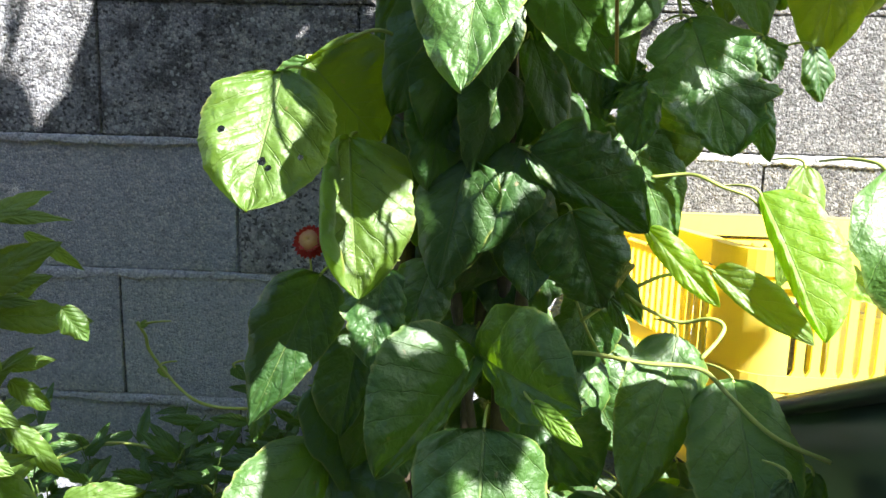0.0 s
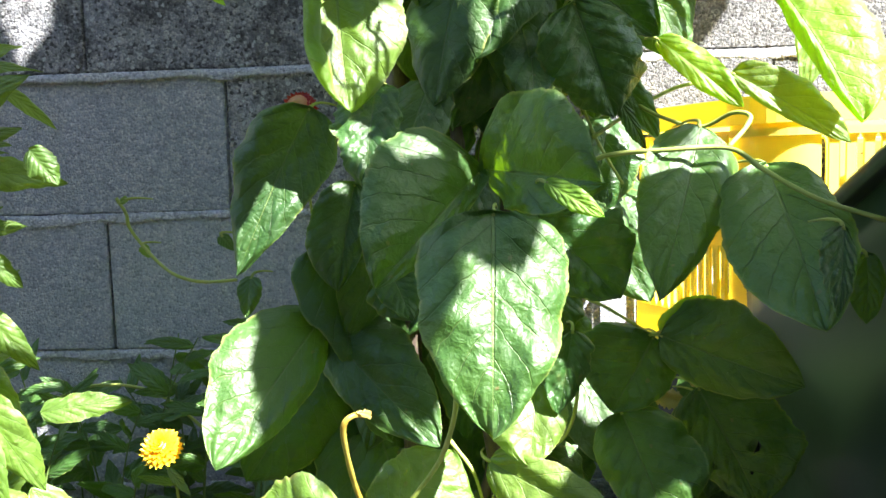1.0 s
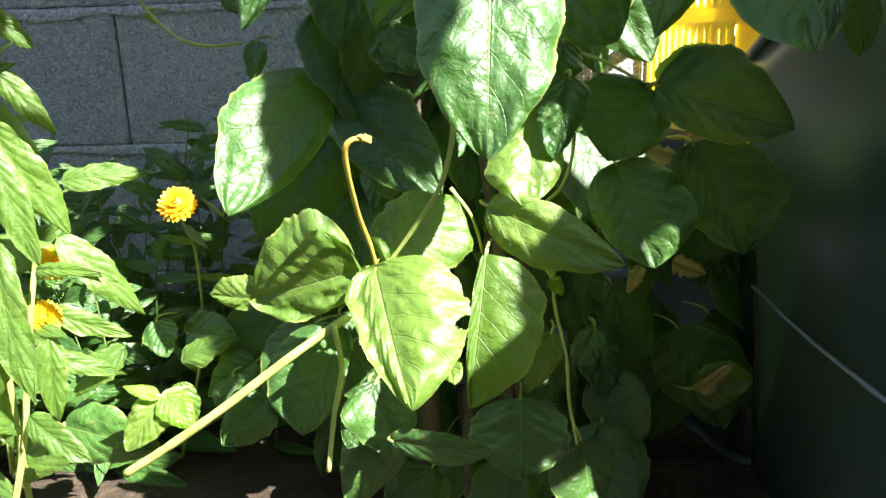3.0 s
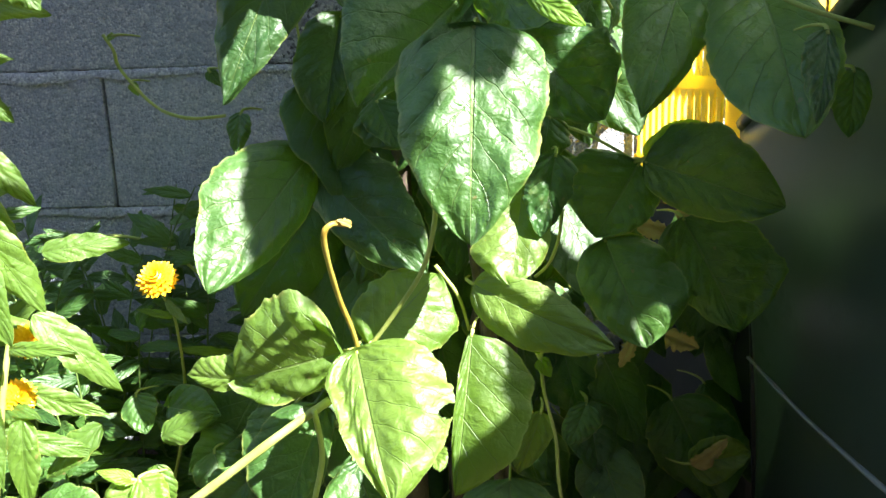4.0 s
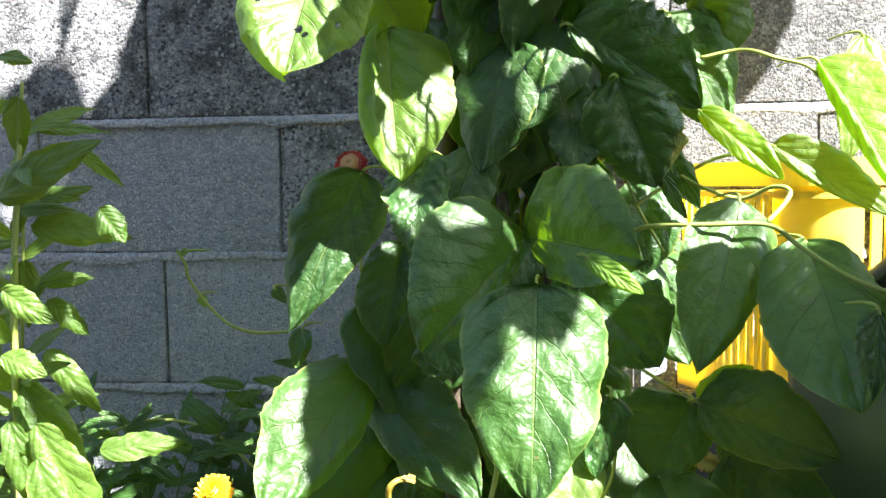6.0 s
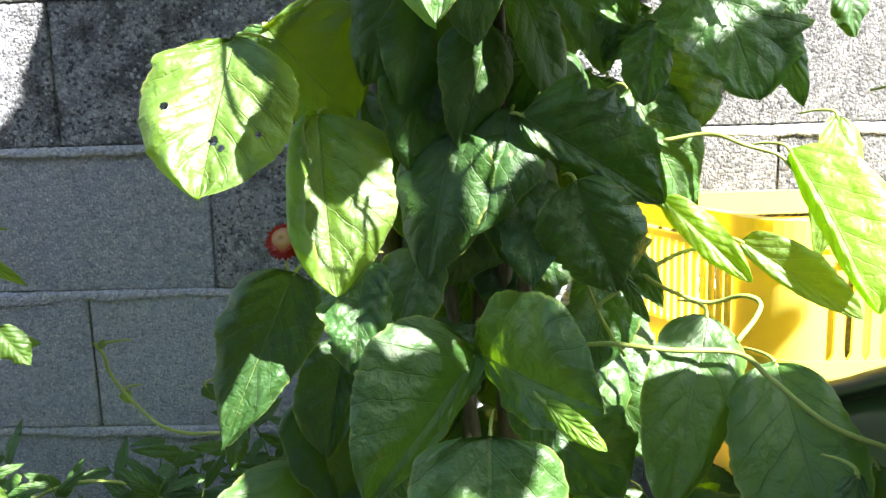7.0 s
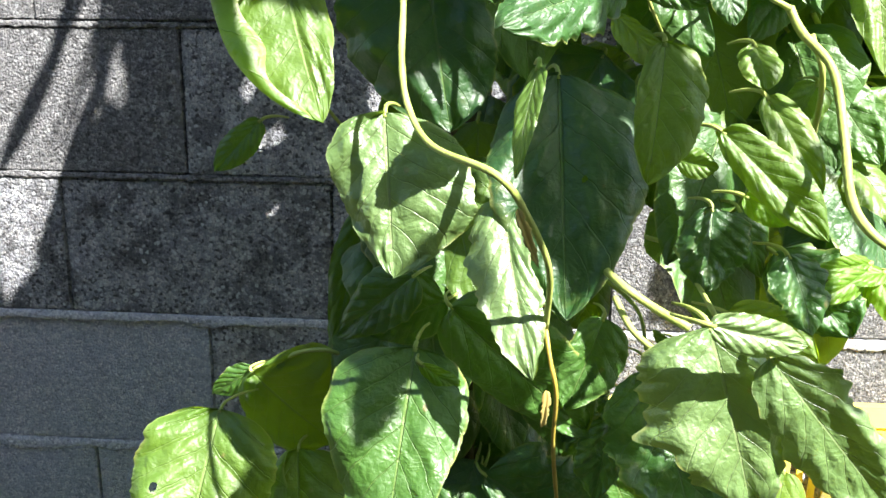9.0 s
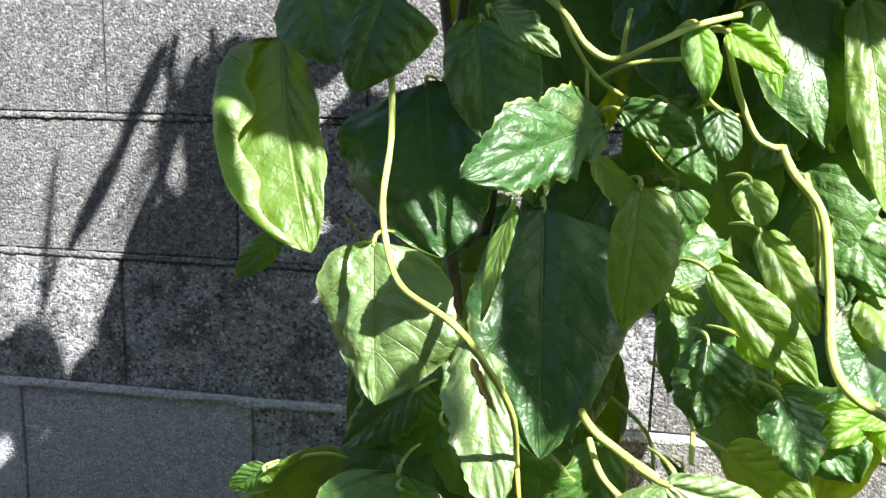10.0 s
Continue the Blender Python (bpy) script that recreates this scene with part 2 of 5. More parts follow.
def plastic(name, color, dark, rough, share=0.0, through_color=(1, 0.6, 0.0)):
    n = Nodes(name)
    place = n.world_place()
    grime = n.ramp(n.noise(place, 14.0, 6.0, 0.7), 0.5, 0.78)
    scuff = n.ramp(n.noise(n.add("ShaderNodeMapping", 0, Vector=place, Scale=(1.0, 1.0, 4.0)), 120.0, 4.0, 0.7), 0.62, 0.75)
    col = n.mix(n.math("MULTIPLY", grime, 0.35), color, dark)
    col = n.mix(n.math("MULTIPLY", scuff, 0.2), col, tuple(min(1.0, c * 1.2 + 0.02) for c in color))
    fine = n.noise(place, 700.0, 2.0)
    body = n.surface(col, n.ramp(grime, 0.0, 1.0, rough, rough + 0.2), n.bump(n.math("ADD", scuff, fine), 0.15, 0.0006))
    if not share:
        return n.done(body)
    back = n.add("ShaderNodeBsdfTranslucent", 0, Color=through_color)
    shader = n.tree.nodes.new("ShaderNodeMixShader")
    n.put(shader, share, 0), n.put(shader, body, 1), n.put(shader, back, 2)
    return n.done(shader.outputs[0])


def bract_material(name, tip, root):
    n = Nodes(name)
    uv = n.add("ShaderNodeSeparateXYZ", 1, Vector=n.coords("UV"))
    place = n.coords("Object")
    col = n.mix(n.ramp(uv, 0.1, 0.9), root, tip)
    col = n.mix(n.ramp(n.noise(place, 300.0, 3.0), 0.4, 0.8, 0.0, 0.35), col, tuple(c * 0.6 for c in tip))
    body = n.surface(col, 0.4, n.bump(n.noise(place, 500.0, 2.0), 0.3, 0.0008))
    back = n.add("ShaderNodeBsdfTranslucent", 0, Color=tip)
    shader = n.tree.nodes.new("ShaderNodeMixShader")
    n.put(shader, 0.2, 0), n.put(shader, body, 1), n.put(shader, back, 2)
    return n.done(shader.outputs[0])


SOIL = soil_material()
STEM = stem_material("stem_green", (0.29, 0.36, 0.07), (0.45, 0.50, 0.14))
STEM_DRY = stem_material("stem_drying", (0.33, 0.22, 0.03), (0.42, 0.34, 0.06))
# darker copy of the green stem, toned for the shaded back plants
STEM_THIN = stem_material("stem_thin", (0.09, 0.15, 0.03), (0.15, 0.23, 0.06))
BARK = stem_material("old_stem", (0.055, 0.04, 0.03), (0.12, 0.09, 0.07), 0.0)
DRY = stem_material("dry_leaf", (0.34, 0.24, 0.06), (0.48, 0.40, 0.14), 0.2)
YELLOW = plastic("yellow_plastic", (0.97, 0.87, 0.19), (0.90, 0.74, 0.10), 0.32, 0.42, (1.0, 0.82, 0.01))
BLACK = plastic("black_plastic", (0.020, 0.028, 0.025), (0.075, 0.09, 0.07), 0.32)
# paler patches: dust, with some dappled sun glow put into their colour
SHEET = plastic("dark_green_plastic", (0.030, 0.046, 0.036), (0.062, 0.082, 0.060), 0.32, 0.06, (0.36, 0.56, 0.32))
WHITE = plastic("white_plastic", (0.82, 0.82, 0.79), (0.66, 0.65, 0.60), 0.35, 0.12, (0.9, 0.88, 0.8))
SCRATCH = plastic("pale_scratch", (0.16, 0.18, 0.20), (0.05, 0.05, 0.06), 0.6)
BRACT_Y = bract_material("yellow_bract", (0.95, 0.62, 0.02), (0.72, 0.30, 0.0))
BRACT_C = bract_material("yellow_disc", (0.90, 0.72, 0.16), (0.70, 0.40, 0.02))
BRACT_R = bract_material("red_bract", (0.42, 0.018, 0.014), (0.24, 0.008, 0.008))
BRACT_RC = bract_material("red_disc", (0.68, 0.36, 0.16), (0.45, 0.10, 0.05))


# ---- building helpers ----
def mesh_of(name, verts, faces, material, uvs=None, smooth=True):
    me = bpy.data.meshes.new(name)
    me.from_pydata(verts, [], faces)
    me.materials.append(material)
    if uvs is not None:
        layer = me.uv_layers.new(name="UVMap")
        loops = np.zeros(len(me.loops), dtype=np.int32)
        me.loops.foreach_get("vertex_index", loops)
        layer.data.foreach_set("uv", np.asarray(uvs, dtype=np.float32)[loops].ravel())
    me.polygons.foreach_set("use_smooth", [smooth] * len(me.polygons))
    me.update()
    return me


def child(name, me, parent, m=None, label=""):
    """A mesh as a part of a thing; m is its place in the world."""
    ob = new(name, me)
    ob.parent = parent
    ob.matrix_parent_inverse = HOME[parent.name].inverted()
    HOME[ob.name] = m or Matrix.Identity(4)
    ob.matrix_basis = HOME[ob.name]
    if label:
        ob["label"] = label
    return ob


HOME = {}


def thing(name, at, label, category, group="", kind="", data=None):
    ob = new(name, data)
    ob.matrix_basis = Matrix.Translation(at)
    HOME[ob.name] = Matrix.Translation(at)
    return tagged(ob, label, category, group, kind)


def spline(points, steps):
    """Points on a smooth curve through the given ones."""
    p = [Vector(q) for q in points]
    p = [p[0] * 2 - p[1]] + p + [p[-1] * 2 - p[-2]]
    out = []
    for i in range(1, len(p) - 2):
        a, b, c, d = p[i - 1:i + 3]
        for k in range(steps):
            t = k / steps
            out.append(0.5 * ((2 * b) + (c - a) * t + (2 * a - 5 * b + 4 * c - d) * t * t + (3 * b - a - 3 * c + d) * t ** 3))
    out.append(p[-2])
    return out


def tube(path, radius, sides=8, wobble=0.1, end=1.0, knots=0):
    """Vertices and faces of a tapered, slightly uneven round stem along a path."""
    verts, faces = [], []
    up = Vector((0.13, 0.9, 0.4)).normalized()
    n = len(path)
    for i, p in enumerate(path):
        d = (path[min(i + 1, n - 1)] - path[max(i - 1, 0)]).normalized()
        side = d.cross(up).normalized()
        top = side.cross(d)
        s = i / max(1, n - 1)
        r = radius * (1 + (end - 1) * s) * (1 + wobble * noise.noise(p * 90))
        if knots and i % knots == 0:
            r *= 1.35
        for k in range(sides):
            a = 2 * math.pi * k / sides
            verts.append(p + side * math.cos(a) * r + top * math.sin(a) * r)
    for i in range(n - 1):
        for k in range(sides):
            a, b = i * sides + k, i * sides + (k + 1) % sides
            faces.append((a, b, b + sides, a + sides))
    faces.append(tuple(range(sides - 1, -1, -1)))
    faces.append(tuple(range((n - 1) * sides, n * sides)))
    return [tuple(v) for v in verts], faces


def half_width(v, broad, power):
    """The outline of a leaf: 0 at the base, 1 at its widest place, 0 at the tip."""
    if v < broad:
        return math.sqrt(max(0.0, 1 - (1 - v / broad) ** 2)) ** 0.72
    return max(0.0, 1 - ((v - broad) / (1 - broad)) ** power) ** 0.8


def leaf_mesh(name, length, width, fold, bend, material, seed, broad=0.36, power=1.75, pleat=0.014, ripple=0.070,
              holes=(), nu=18, nv=52, skew=0.0, veins=6.5, curl=0.0, sides=None, quilt=0.0):
    """One leaf blade in its own space: the base at the origin, the tip along y, the upper side towards z."""
    rnd = random.Random(seed)
    off = Vector((rnd.uniform(0, 90), rnd.uniform(0, 90), rnd.uniform(0, 90)))
    total = radians(bend)
    verts, uvs = [], []
    cup = radians(fold)
    for j in range(nv + 1):
        v = j / nv
        # the midrib is an arc whose ends lie on the y axis
        if abs(total) > 0.01:
            rad = length / (2 * math.sin(total / 2))
            a = -total / 2 + total * v
            my, mz = length / 2 + rad * math.sin(a), rad * (math.cos(a) - math.cos(total / 2))
            ty, tz = math.cos(a), -math.sin(a)
        else:
            my, mz, ty, tz = length * v, 0.0, 1.0, 0.0
        h = half_width(v, broad, power) * width / 2
        if sides:
            h_left, h_right = (half_width(v, sides[2 + k], power) * width / 2 * sides[k] for k in (0, 1))
        for i in range(nu + 1):
            u = -1 + 2 * i / nu
            au = abs(u)
            if sides:
                h = h_left if u < 0 else h_right
            edge = 1 + ripple * 1.7 * noise.noise(off + Vector((u * 0.6, v * 7, 0))) * au
            edge += max(0.1, ripple * 2 - 0.1) * ripple * 6.0 * noise.noise(off + Vector((u * 0.5, v * 24, 7))) * au ** 3
            edge += 0.016 * noise.noise(off + Vector((3, v * 55, 7 + u))) * au ** 6
            asym = 1 + skew * (1 if u > 0 else -1) * (1 - v)
            x = u * h * edge * asym
            q = v * veins - 2.1 * au ** 0.9
            swell = pleat * width * abs(math.sin(math.pi * (q - 0.5))) ** 0.7 * min(1, au * 3.2) * (1 - 0.6 * au ** 4)
            wave = ripple * width * au ** 2 * noise.noise(off + Vector((u * 1.3, v * 4.2, 3)))
            lump = (0.17 * noise.noise(off + Vector((u * 1.1, v * 2.0, 9))) + 0.080 * noise.noise(off + Vector((u * 2.6, v * 5.0, 21)))) * width * au
            rise = math.tan(cup) * abs(x) * (1 - 0.55 * au)
            z = swell + wave + lump + rise - 0.10 * width * au ** 3 * h / (width / 2 + 1e-6)
            if quilt:
                # the blade swells between the small cross veins
                z += quilt * 0.010 * width * math.sin(u * 17 + 3 * noise.noise(off + Vector((u * 3, v * 6, 1)))) * math.sin(q * 6.3) * min(1, au * 4) * (1 - au ** 4)
            if curl and u * curl > 0.35 * abs(curl):
                # one edge rolls up and over the blade
                turned = abs(curl)
                k = (au - 0.35) / 0.65
                roll = turned * k * (1.0 + 0.35 * noise.noise(off + Vector((v * 6, 2, 2))))
                x = (0.35 * h + 0.65 * h * math.sin(roll) / turned) * (1 if u > 0 else -1)
                z += 0.65 * h * (1 - math.cos(roll)) / turned
            verts.append((x, my - tz * z, mz + ty * z))
            uvs.append((0.5 + 0.5 * u, v))
    faces = []
    for j in range(nv):
        for i in range(nu):
            cu, cv = -1 + 2 * (i + 0.5) / nu, (j + 0.5) / nv
            if any(math.hypot((cu - hu) * 0.5 * width / length * half_width(cv, broad, power), cv - hv) < hr * (1 + 0.35 * noise.noise(off + Vector((cu * 9, cv * 9, 5)))) for hu, hv, hr in holes):
                continue
            a = j * (nu + 1) + i
            faces.append((a, a + 1, a + nu + 2, a + nu + 1))
    return mesh_of(name, verts, faces, material, uvs)


def set_leaf(base, tip, turn, facing=(0.28, -0.85, 0.52)):
    """The pose that lays a leaf from base to tip, its upper side towards the given way, turned about its midrib."""
    b, t = Vector(base), Vector(tip)
    y = (t - b).normalized()
    z = Vector(facing)
    z = (z - y * z.dot(y)).normalized()
    x = y.cross(z)
    m = Matrix((x, y, z)).transposed().to_4x4()
    return Matrix.Translation(b) @ m @ pose(0, 0, 0, 0, turn, 0)


# ---- the wall and the ground ----
PITCH, COURSE, BED = 0.393, 0.208, 0.8
wall = thing("wall_north", (0.6, 0.1, 0.0), "grey hollow concrete block wall with rough squeezed-out mortar beds", "wall", kind="structure")


def box(name, x0, y0, z0, x1, y1, z1, material, bevel=0.0, seed=0, rough=0.0):
    bm = bmesh.new()
    bmesh.ops.create_cube(bm, size=1)
    for v in bm.verts:
        v.co = Vector((x0 + (v.co.x + 0.5) * (x1 - x0), y0 + (v.co.y + 0.5) * (y1 - y0), z0 + (v.co.z + 0.5) * (z1 - z0)))
    if bevel:
        bmesh.ops.bevel(bm, geom=bm.edges[:], offset=bevel, segments=2, affect="EDGES")
    if rough:
        for v in bm.verts:
            v.co += Vector((noise.noise(v.co * 23 + Vector((seed, 0, 0))), noise.noise(v.co * 23 + Vector((0, seed, 9))), noise.noise(v.co * 23 + Vector((5, 0, seed))))) * rough
    me = bpy.data.meshes.new(name)
    bm.to_mesh(me)
    bm.free()
    me.materials.append(material)
    return me


child("wall_body", box("wall_body", -1.72, 0.007, -0.2, 2.9, 0.152, 2.24, CORE), wall)


def bed_strip(z, seed, proud, material, low):
    """A bed of mortar: a crack along its top, a smeared face and an uneven lower lip."""
    verts, faces = [], []
    steps = 1900
    for i in range(steps + 1):
        x = -1.70 + 4.58 * i / steps
        a = noise.noise(Vector((x * 7, seed * 3.1, 0))) * 0.5 + noise.noise(Vector((x * 26, seed * 3.1, 4))) * 0.5
        b = noise.noise(Vector((x * 5, seed * 5.7, 8))) * 0.55 + noise.noise(Vector((x * 17, seed * 1.7, 2))) * 0.45
        c = noise.noise(Vector((x * 90, seed * 2.3, 6)))
        lump = max(0.0, 0.25 + noise.noise(Vector((x * 9, seed, 3))))
        crumb = noise.noise(Vector((x * 230, seed * 1.3, 5)))
        hi = z + 0.0042 + a * 0.0022 + 0.0012 * c + 0.0010 * crumb
        lo = z - low - max(0.0, b + 0.12) * 0.022 * proud - 0.0026 * c - 0.0018 * crumb
        out = 0.0004 + 0.9 * (low - 0.0045) * 0.2 + proud * (0.0030 * lump + 0.0034 * max(0.0, b)) + 0.0008 * c + 0.0007 * crumb
        for y, h in ((0.02, hi), (0.0015, hi), (-0.0004, hi - 0.0015), (-out * 0.55, hi * 0.6 + lo * 0.4), (-out, lo + 0.004), (-out * 0.8, lo + 0.001), (0.0015, lo), (0.02, lo + 0.001)):
            verts.append((x, y, h))
    for i in range(steps):
        for k in range(7):
            p = i * 8 + k
            faces.append((p, p + 1, p + 9, p + 8))
    return mesh_of("mortar_bed", verts, faces, material)


for k in range(-5, 7):
    child("mortar_bed", bed_strip(BED + k * COURSE, k + 20, *((0.8, MORTAR, 0.0085) if k < 1 else (0.10, MORTAR_OLD, 0.0045))), wall)

# unseen wall, added to block low sky light from the plants and blocks
sky_screen = new("wall_south", box("wall_south", -7.0, -3.9, -0.2, 7.0, -3.6, 4.3, BLOCK_OLD))
tagged(sky_screen, "plain grey wall, unseen, added across the garden to hold back sky light", "wall", kind="structure")

ground_verts, ground_faces = [], []
GN = 60
for j in range(GN + 1):
    for i in range(GN + 1):
        gx, gy = (i / GN * 2 - 1), (j / GN * 2 - 1)
        gx, gy = 0.5 + math.copysign(abs(gx) ** 3.2, gx) * 60, -0.6 + math.copysign(abs(gy) ** 3.2, gy) * 60
        near = math.exp(-((gx - 0.5) ** 2 + (gy + 0.6) ** 2) / 30)
        ground_verts.append((gx, gy, 0.035 * noise.noise(Vector((gx * 3, gy * 3, 0))) * near + 0.012 * noise.noise(Vector((gx * 14, gy * 14, 3))) * near))
for j in range(GN):
    for i in range(GN):
        a = j * (GN + 1) + i
        ground_faces.append((a, a + 1, a + GN + 2, a + GN + 1))
ground = new("ground", mesh_of("ground", ground_verts, ground_faces, SOIL))
tagged(ground, "dark crumbly garden soil in the shade of the plants", "soil", kind="structure")

# ---- the climbing bean ----
VINE_AT = (0.60, -0.42, 0.0)
vine = thing("bean_vine", VINE_AT, "climbing bean vine with large three-part green leaves on a stake", "vine")
COUNT = [0]


def petiole_tube(base, direction, length=0.07, radius=0.0018):
    """A thin leaf stalk that runs from a leaf's base back into the plant."""
    b = Vector(base)
    back = Vector(((0.62 - b.x) * 0.4, 0.16, -0.03)).normalized()
    d = -Vector(direction)
    pts = [b + d * -0.003, b + d * length * 0.12 + back * length * 0.1, b + d * length * 0.22 + back * length * 0.5, b + d * length * 0.22 + back * length]
    return tube(spline(pts, 4), radius, 6, 0.1, 0.45)


def petiole(base, direction, parent, length=0.07):
    v, f = petiole_tube(base, direction, length)
    return child("petiole", mesh_of("petiole", v, f, STEM), parent)


POOL = {}


def pool(me, m):
    """Keeps a mesh for the joined foliage, by its material."""
    verts, faces, uvs = POOL.setdefault(me.materials[0].name, ([], [], []))
    start = len(verts)
    verts += [tuple(m @ v.co) for v in me.vertices]
    faces += [tuple(start + k for k in q.vertices) for q in me.polygons]
    part_uv = [(0.5, 0.5)] * len(me.vertices)
    if me.uv_layers:
        data = me.uv_layers[0].data
        for q in me.polygons:
            for k, lp in zip(q.vertices, q.loop_indices):
                part_uv[k] = tuple(data[lp].uv)
    uvs += part_uv
    bpy.data.meshes.remove(me)


def leaf(bx, by, bz, tx, ty, tz, width, turn, fold, bend, kind, broad=0.0, power=0.0, parent=None, stalk=True, coarse=False, join=False):
    COUNT[0] += 1
    seed = COUNT[0]
    rnd = random.Random(seed * 7 + 1)
    b, t = Vector((bx, by, bz)), Vector((tx, ty, tz))
    length = (t - b).length
    opts = dict(broad=0.29 + rnd.uniform(-0.04, 0.06), power=1.62 + rnd.uniform(-0.1, 0.35), skew=rnd.uniform(-0.08, 0.08))
    mat = DRY if kind == "b" else LEAF[kind]
    if kind == "k":
        opts.update(pleat=0.018, ripple=0.125, power=2.0, quilt=1.0)
    if kind == "b":
        opts.update(ripple=0.22, pleat=0.06, nu=12, nv=24)
    if broad:
        opts.update(broad=broad, power=power)
    if coarse:
        opts.update(nu=10, nv=18)
    me = leaf_mesh("leaf", length, width, fold, bend, mat, seed, **opts)
    if join:
        pool(me, set_leaf(b, t, turn))
        v, f = petiole_tube(b, (t - b).normalized(), 0.02 + 0.16 * length)
        pool(mesh_of("petiole", v, f, STEM), Matrix.Identity(4))
        return None
    ob = child("leaf", me, parent or vine, set_leaf(b, t, turn))
    if kind == "b":
        ob["label"] = "dry curled brown leaf"
        return ob
    if stalk:
        petiole(b, (t - b).normalized(), ob, length=0.02 + 0.16 * length)
    return ob


def big_leaf(bx, by, bz, tx, ty, tz, left, right, broad_left, broad_right, turn, fold, bend, kind, power):
    """A large leaf with its own half widths, its widest places and its turn about the midrib."""
    COUNT[0] += 1
    seed = COUNT[0]
    b, t = Vector((bx, by, bz)), Vector((tx, ty, tz))
    length = (t - b).length
    width = left + right
    opts = dict(broad=(broad_left + broad_right) / 2, power=power, sides=(2 * left / width, 2 * right / width, broad_left, broad_right),
                nu=30, nv=64, pleat=0.012, ripple=0.060, quilt=0.7)
    mat = LEAF[{"k": "k", "K": "k", "l": "l", "L": "p", "P": "p", "H": "l", "n": "l", "C": "l", "c": "l", "y": "y", "D": "d", "N": "d"}.get(kind, "g")]
    if kind in "kK":
        opts.update(pleat=0.022, ripple=0.12, quilt=1.3)
    if kind == "K":
        opts.update(ripple=0.16)
    if kind == "L":
        opts.update(ripple=0.145, pleat=0.014)
    if kind in "DN":
        opts.update(pleat=0.006, quilt=0.4)
    if kind == "h":
        opts.update(holes=((0.62, 0.58, 0.028), (-0.30, 0.56, 0.045), (-0.10, 0.74, 0.014)), nu=110, nv=130)
    if kind == "H":
        opts.update(holes=((0.60, 0.52, 0.028), (-0.05, 0.66, 0.030), (-0.2, 0.70, 0.020), (-0.62, 0.58, 0.016)), nu=120, nv=140, ripple=0.05, quilt=0.4, pleat=0.02)
    if kind == "n":
        opts.update(holes=((-0.96, 0.60, 0.040),), nu=100, nv=120)
    if kind == "N":
        opts.update(holes=((-0.25, 0.46, 0.012), (0.5, 0.7, 0.006)), nu=120, nv=150)
    if kind in "cC":
        opts.update(pleat=0.022, ripple=0.07, nu=48, nv=70, curl=3.8)
        opts["sides"] = (2 * left / width, 3.8 * right / width, broad_left, broad_right)
    ob = child("leaf", leaf_mesh("leaf", length, width, fold, bend, mat, seed, **opts), vine, set_leaf(b, t, turn))
    petiole(b, (t - b).normalized(), ob, length=0.02 + 0.16 * length)
    return ob


def stem(radius, kind, *points):
    path = spline(points, 8)
    v, f = tube(path, radius, 10, 0.16, 0.9)
    child("stem", mesh_of("stem", v, f, STEM_DRY if kind == "d" else STEM), vine, label="drying yellow-brown stem" if kind == "d" else "")


big_leaf(0.593, -0.592, 0.616, 0.589, -0.650, 0.464, 0.056, 0.058, 0.16, 0.16, 15, 10, 22, 'g', 2.3)
big_leaf(0.582, -0.495, 0.645, 0.500, -0.575, 0.558, 0.016, 0.071, 0.55, 0.33, -8, 26, 40, 'g', 2.0)
big_leaf(0.588, -0.497, 0.647, 0.675, -0.600, 0.636, 0.066, 0.031, 0.47, 0.48, 53, 22, 25, 'g', 1.9)
big_leaf(0.632, -0.585, 0.638, 0.672, -0.610, 0.612, 0.009, 0.009, 0.49, 0.48, 36, 10, 20, 'y', 1.7)
big_leaf(0.617, -0.500, 0.622, 0.694, -0.535, 0.541, 0.046, 0.033, 0.60, 0.60, 34, 12, 25, 'k', 2.2)
big_leaf(0.428, -0.450, 0.708, 0.362, -0.480, 0.559, 0.041, 0.046, 0.28, 0.36, 2, 12, 18, 'g', 1.2)
big_leaf(0.462, -0.420, 0.637, 0.448, -0.455, 0.539, 0.020, 0.037, 0.48, 0.55, 11, 24, 20, 'g', 1.8)
big_leaf(0.494, -0.480, 0.722, 0.487, -0.520, 0.636, 0.027, 0.034, 0.39, 0.32, 12, 14, 22, 'k', 1.9)
big_leaf(0.421, -0.410, 0.505, 0.348, -0.525, 0.395, 0.032, 0.061, 0.45, 0.44, -4, 14, 30, 'g', 1.9)
big_leaf(0.420, -0.400, 0.497, 0.540, -0.480, 0.399, 0.053, 0.032, 0.42, 0.48, 32, 12, 25, 'g', 1.9)
big_leaf(0.409, -0.360, 0.446, 0.335, -0.400, 0.336, 0.063, 0.036, 0.26, 0.60, -4, 10, 20, 'g', 1.9)
big_leaf(0.481, -0.586, 0.363, 0.378, -0.560, 0.329, 0.028, 0.062, 0.58, 0.30, -27, 16, 26, 'l', 2.2)
big_leaf(0.384, -0.555, 0.326, 0.329, -0.545, 0.327, 0.012, 0.021, 0.49, 0.50, -32, 12, 20, 'l', 1.7)
big_leaf(0.501, -0.585, 0.369, 0.553, -0.525, 0.411, 0.035, 0.046, 0.33, 0.60, 10, 15, 25, 'l', 2.3)
big_leaf(0.493, -0.597, 0.367, 0.531, -0.690, 0.285, 0.065, 0.029, 0.45, 0.16, 21, 16, 24, 'n', 1.9)
big_leaf(0.584, -0.555, 0.367, 0.568, -0.590, 0.236, 0.056, 0.008, 0.44, 0.47, 13, 26, 20, 'l', 2.0)
big_leaf(0.656, -0.530, 0.514, 0.643, -0.535, 0.445, 0.019, 0.021, 0.28, 0.35, 10, 16, 15, 'k', 2.0)
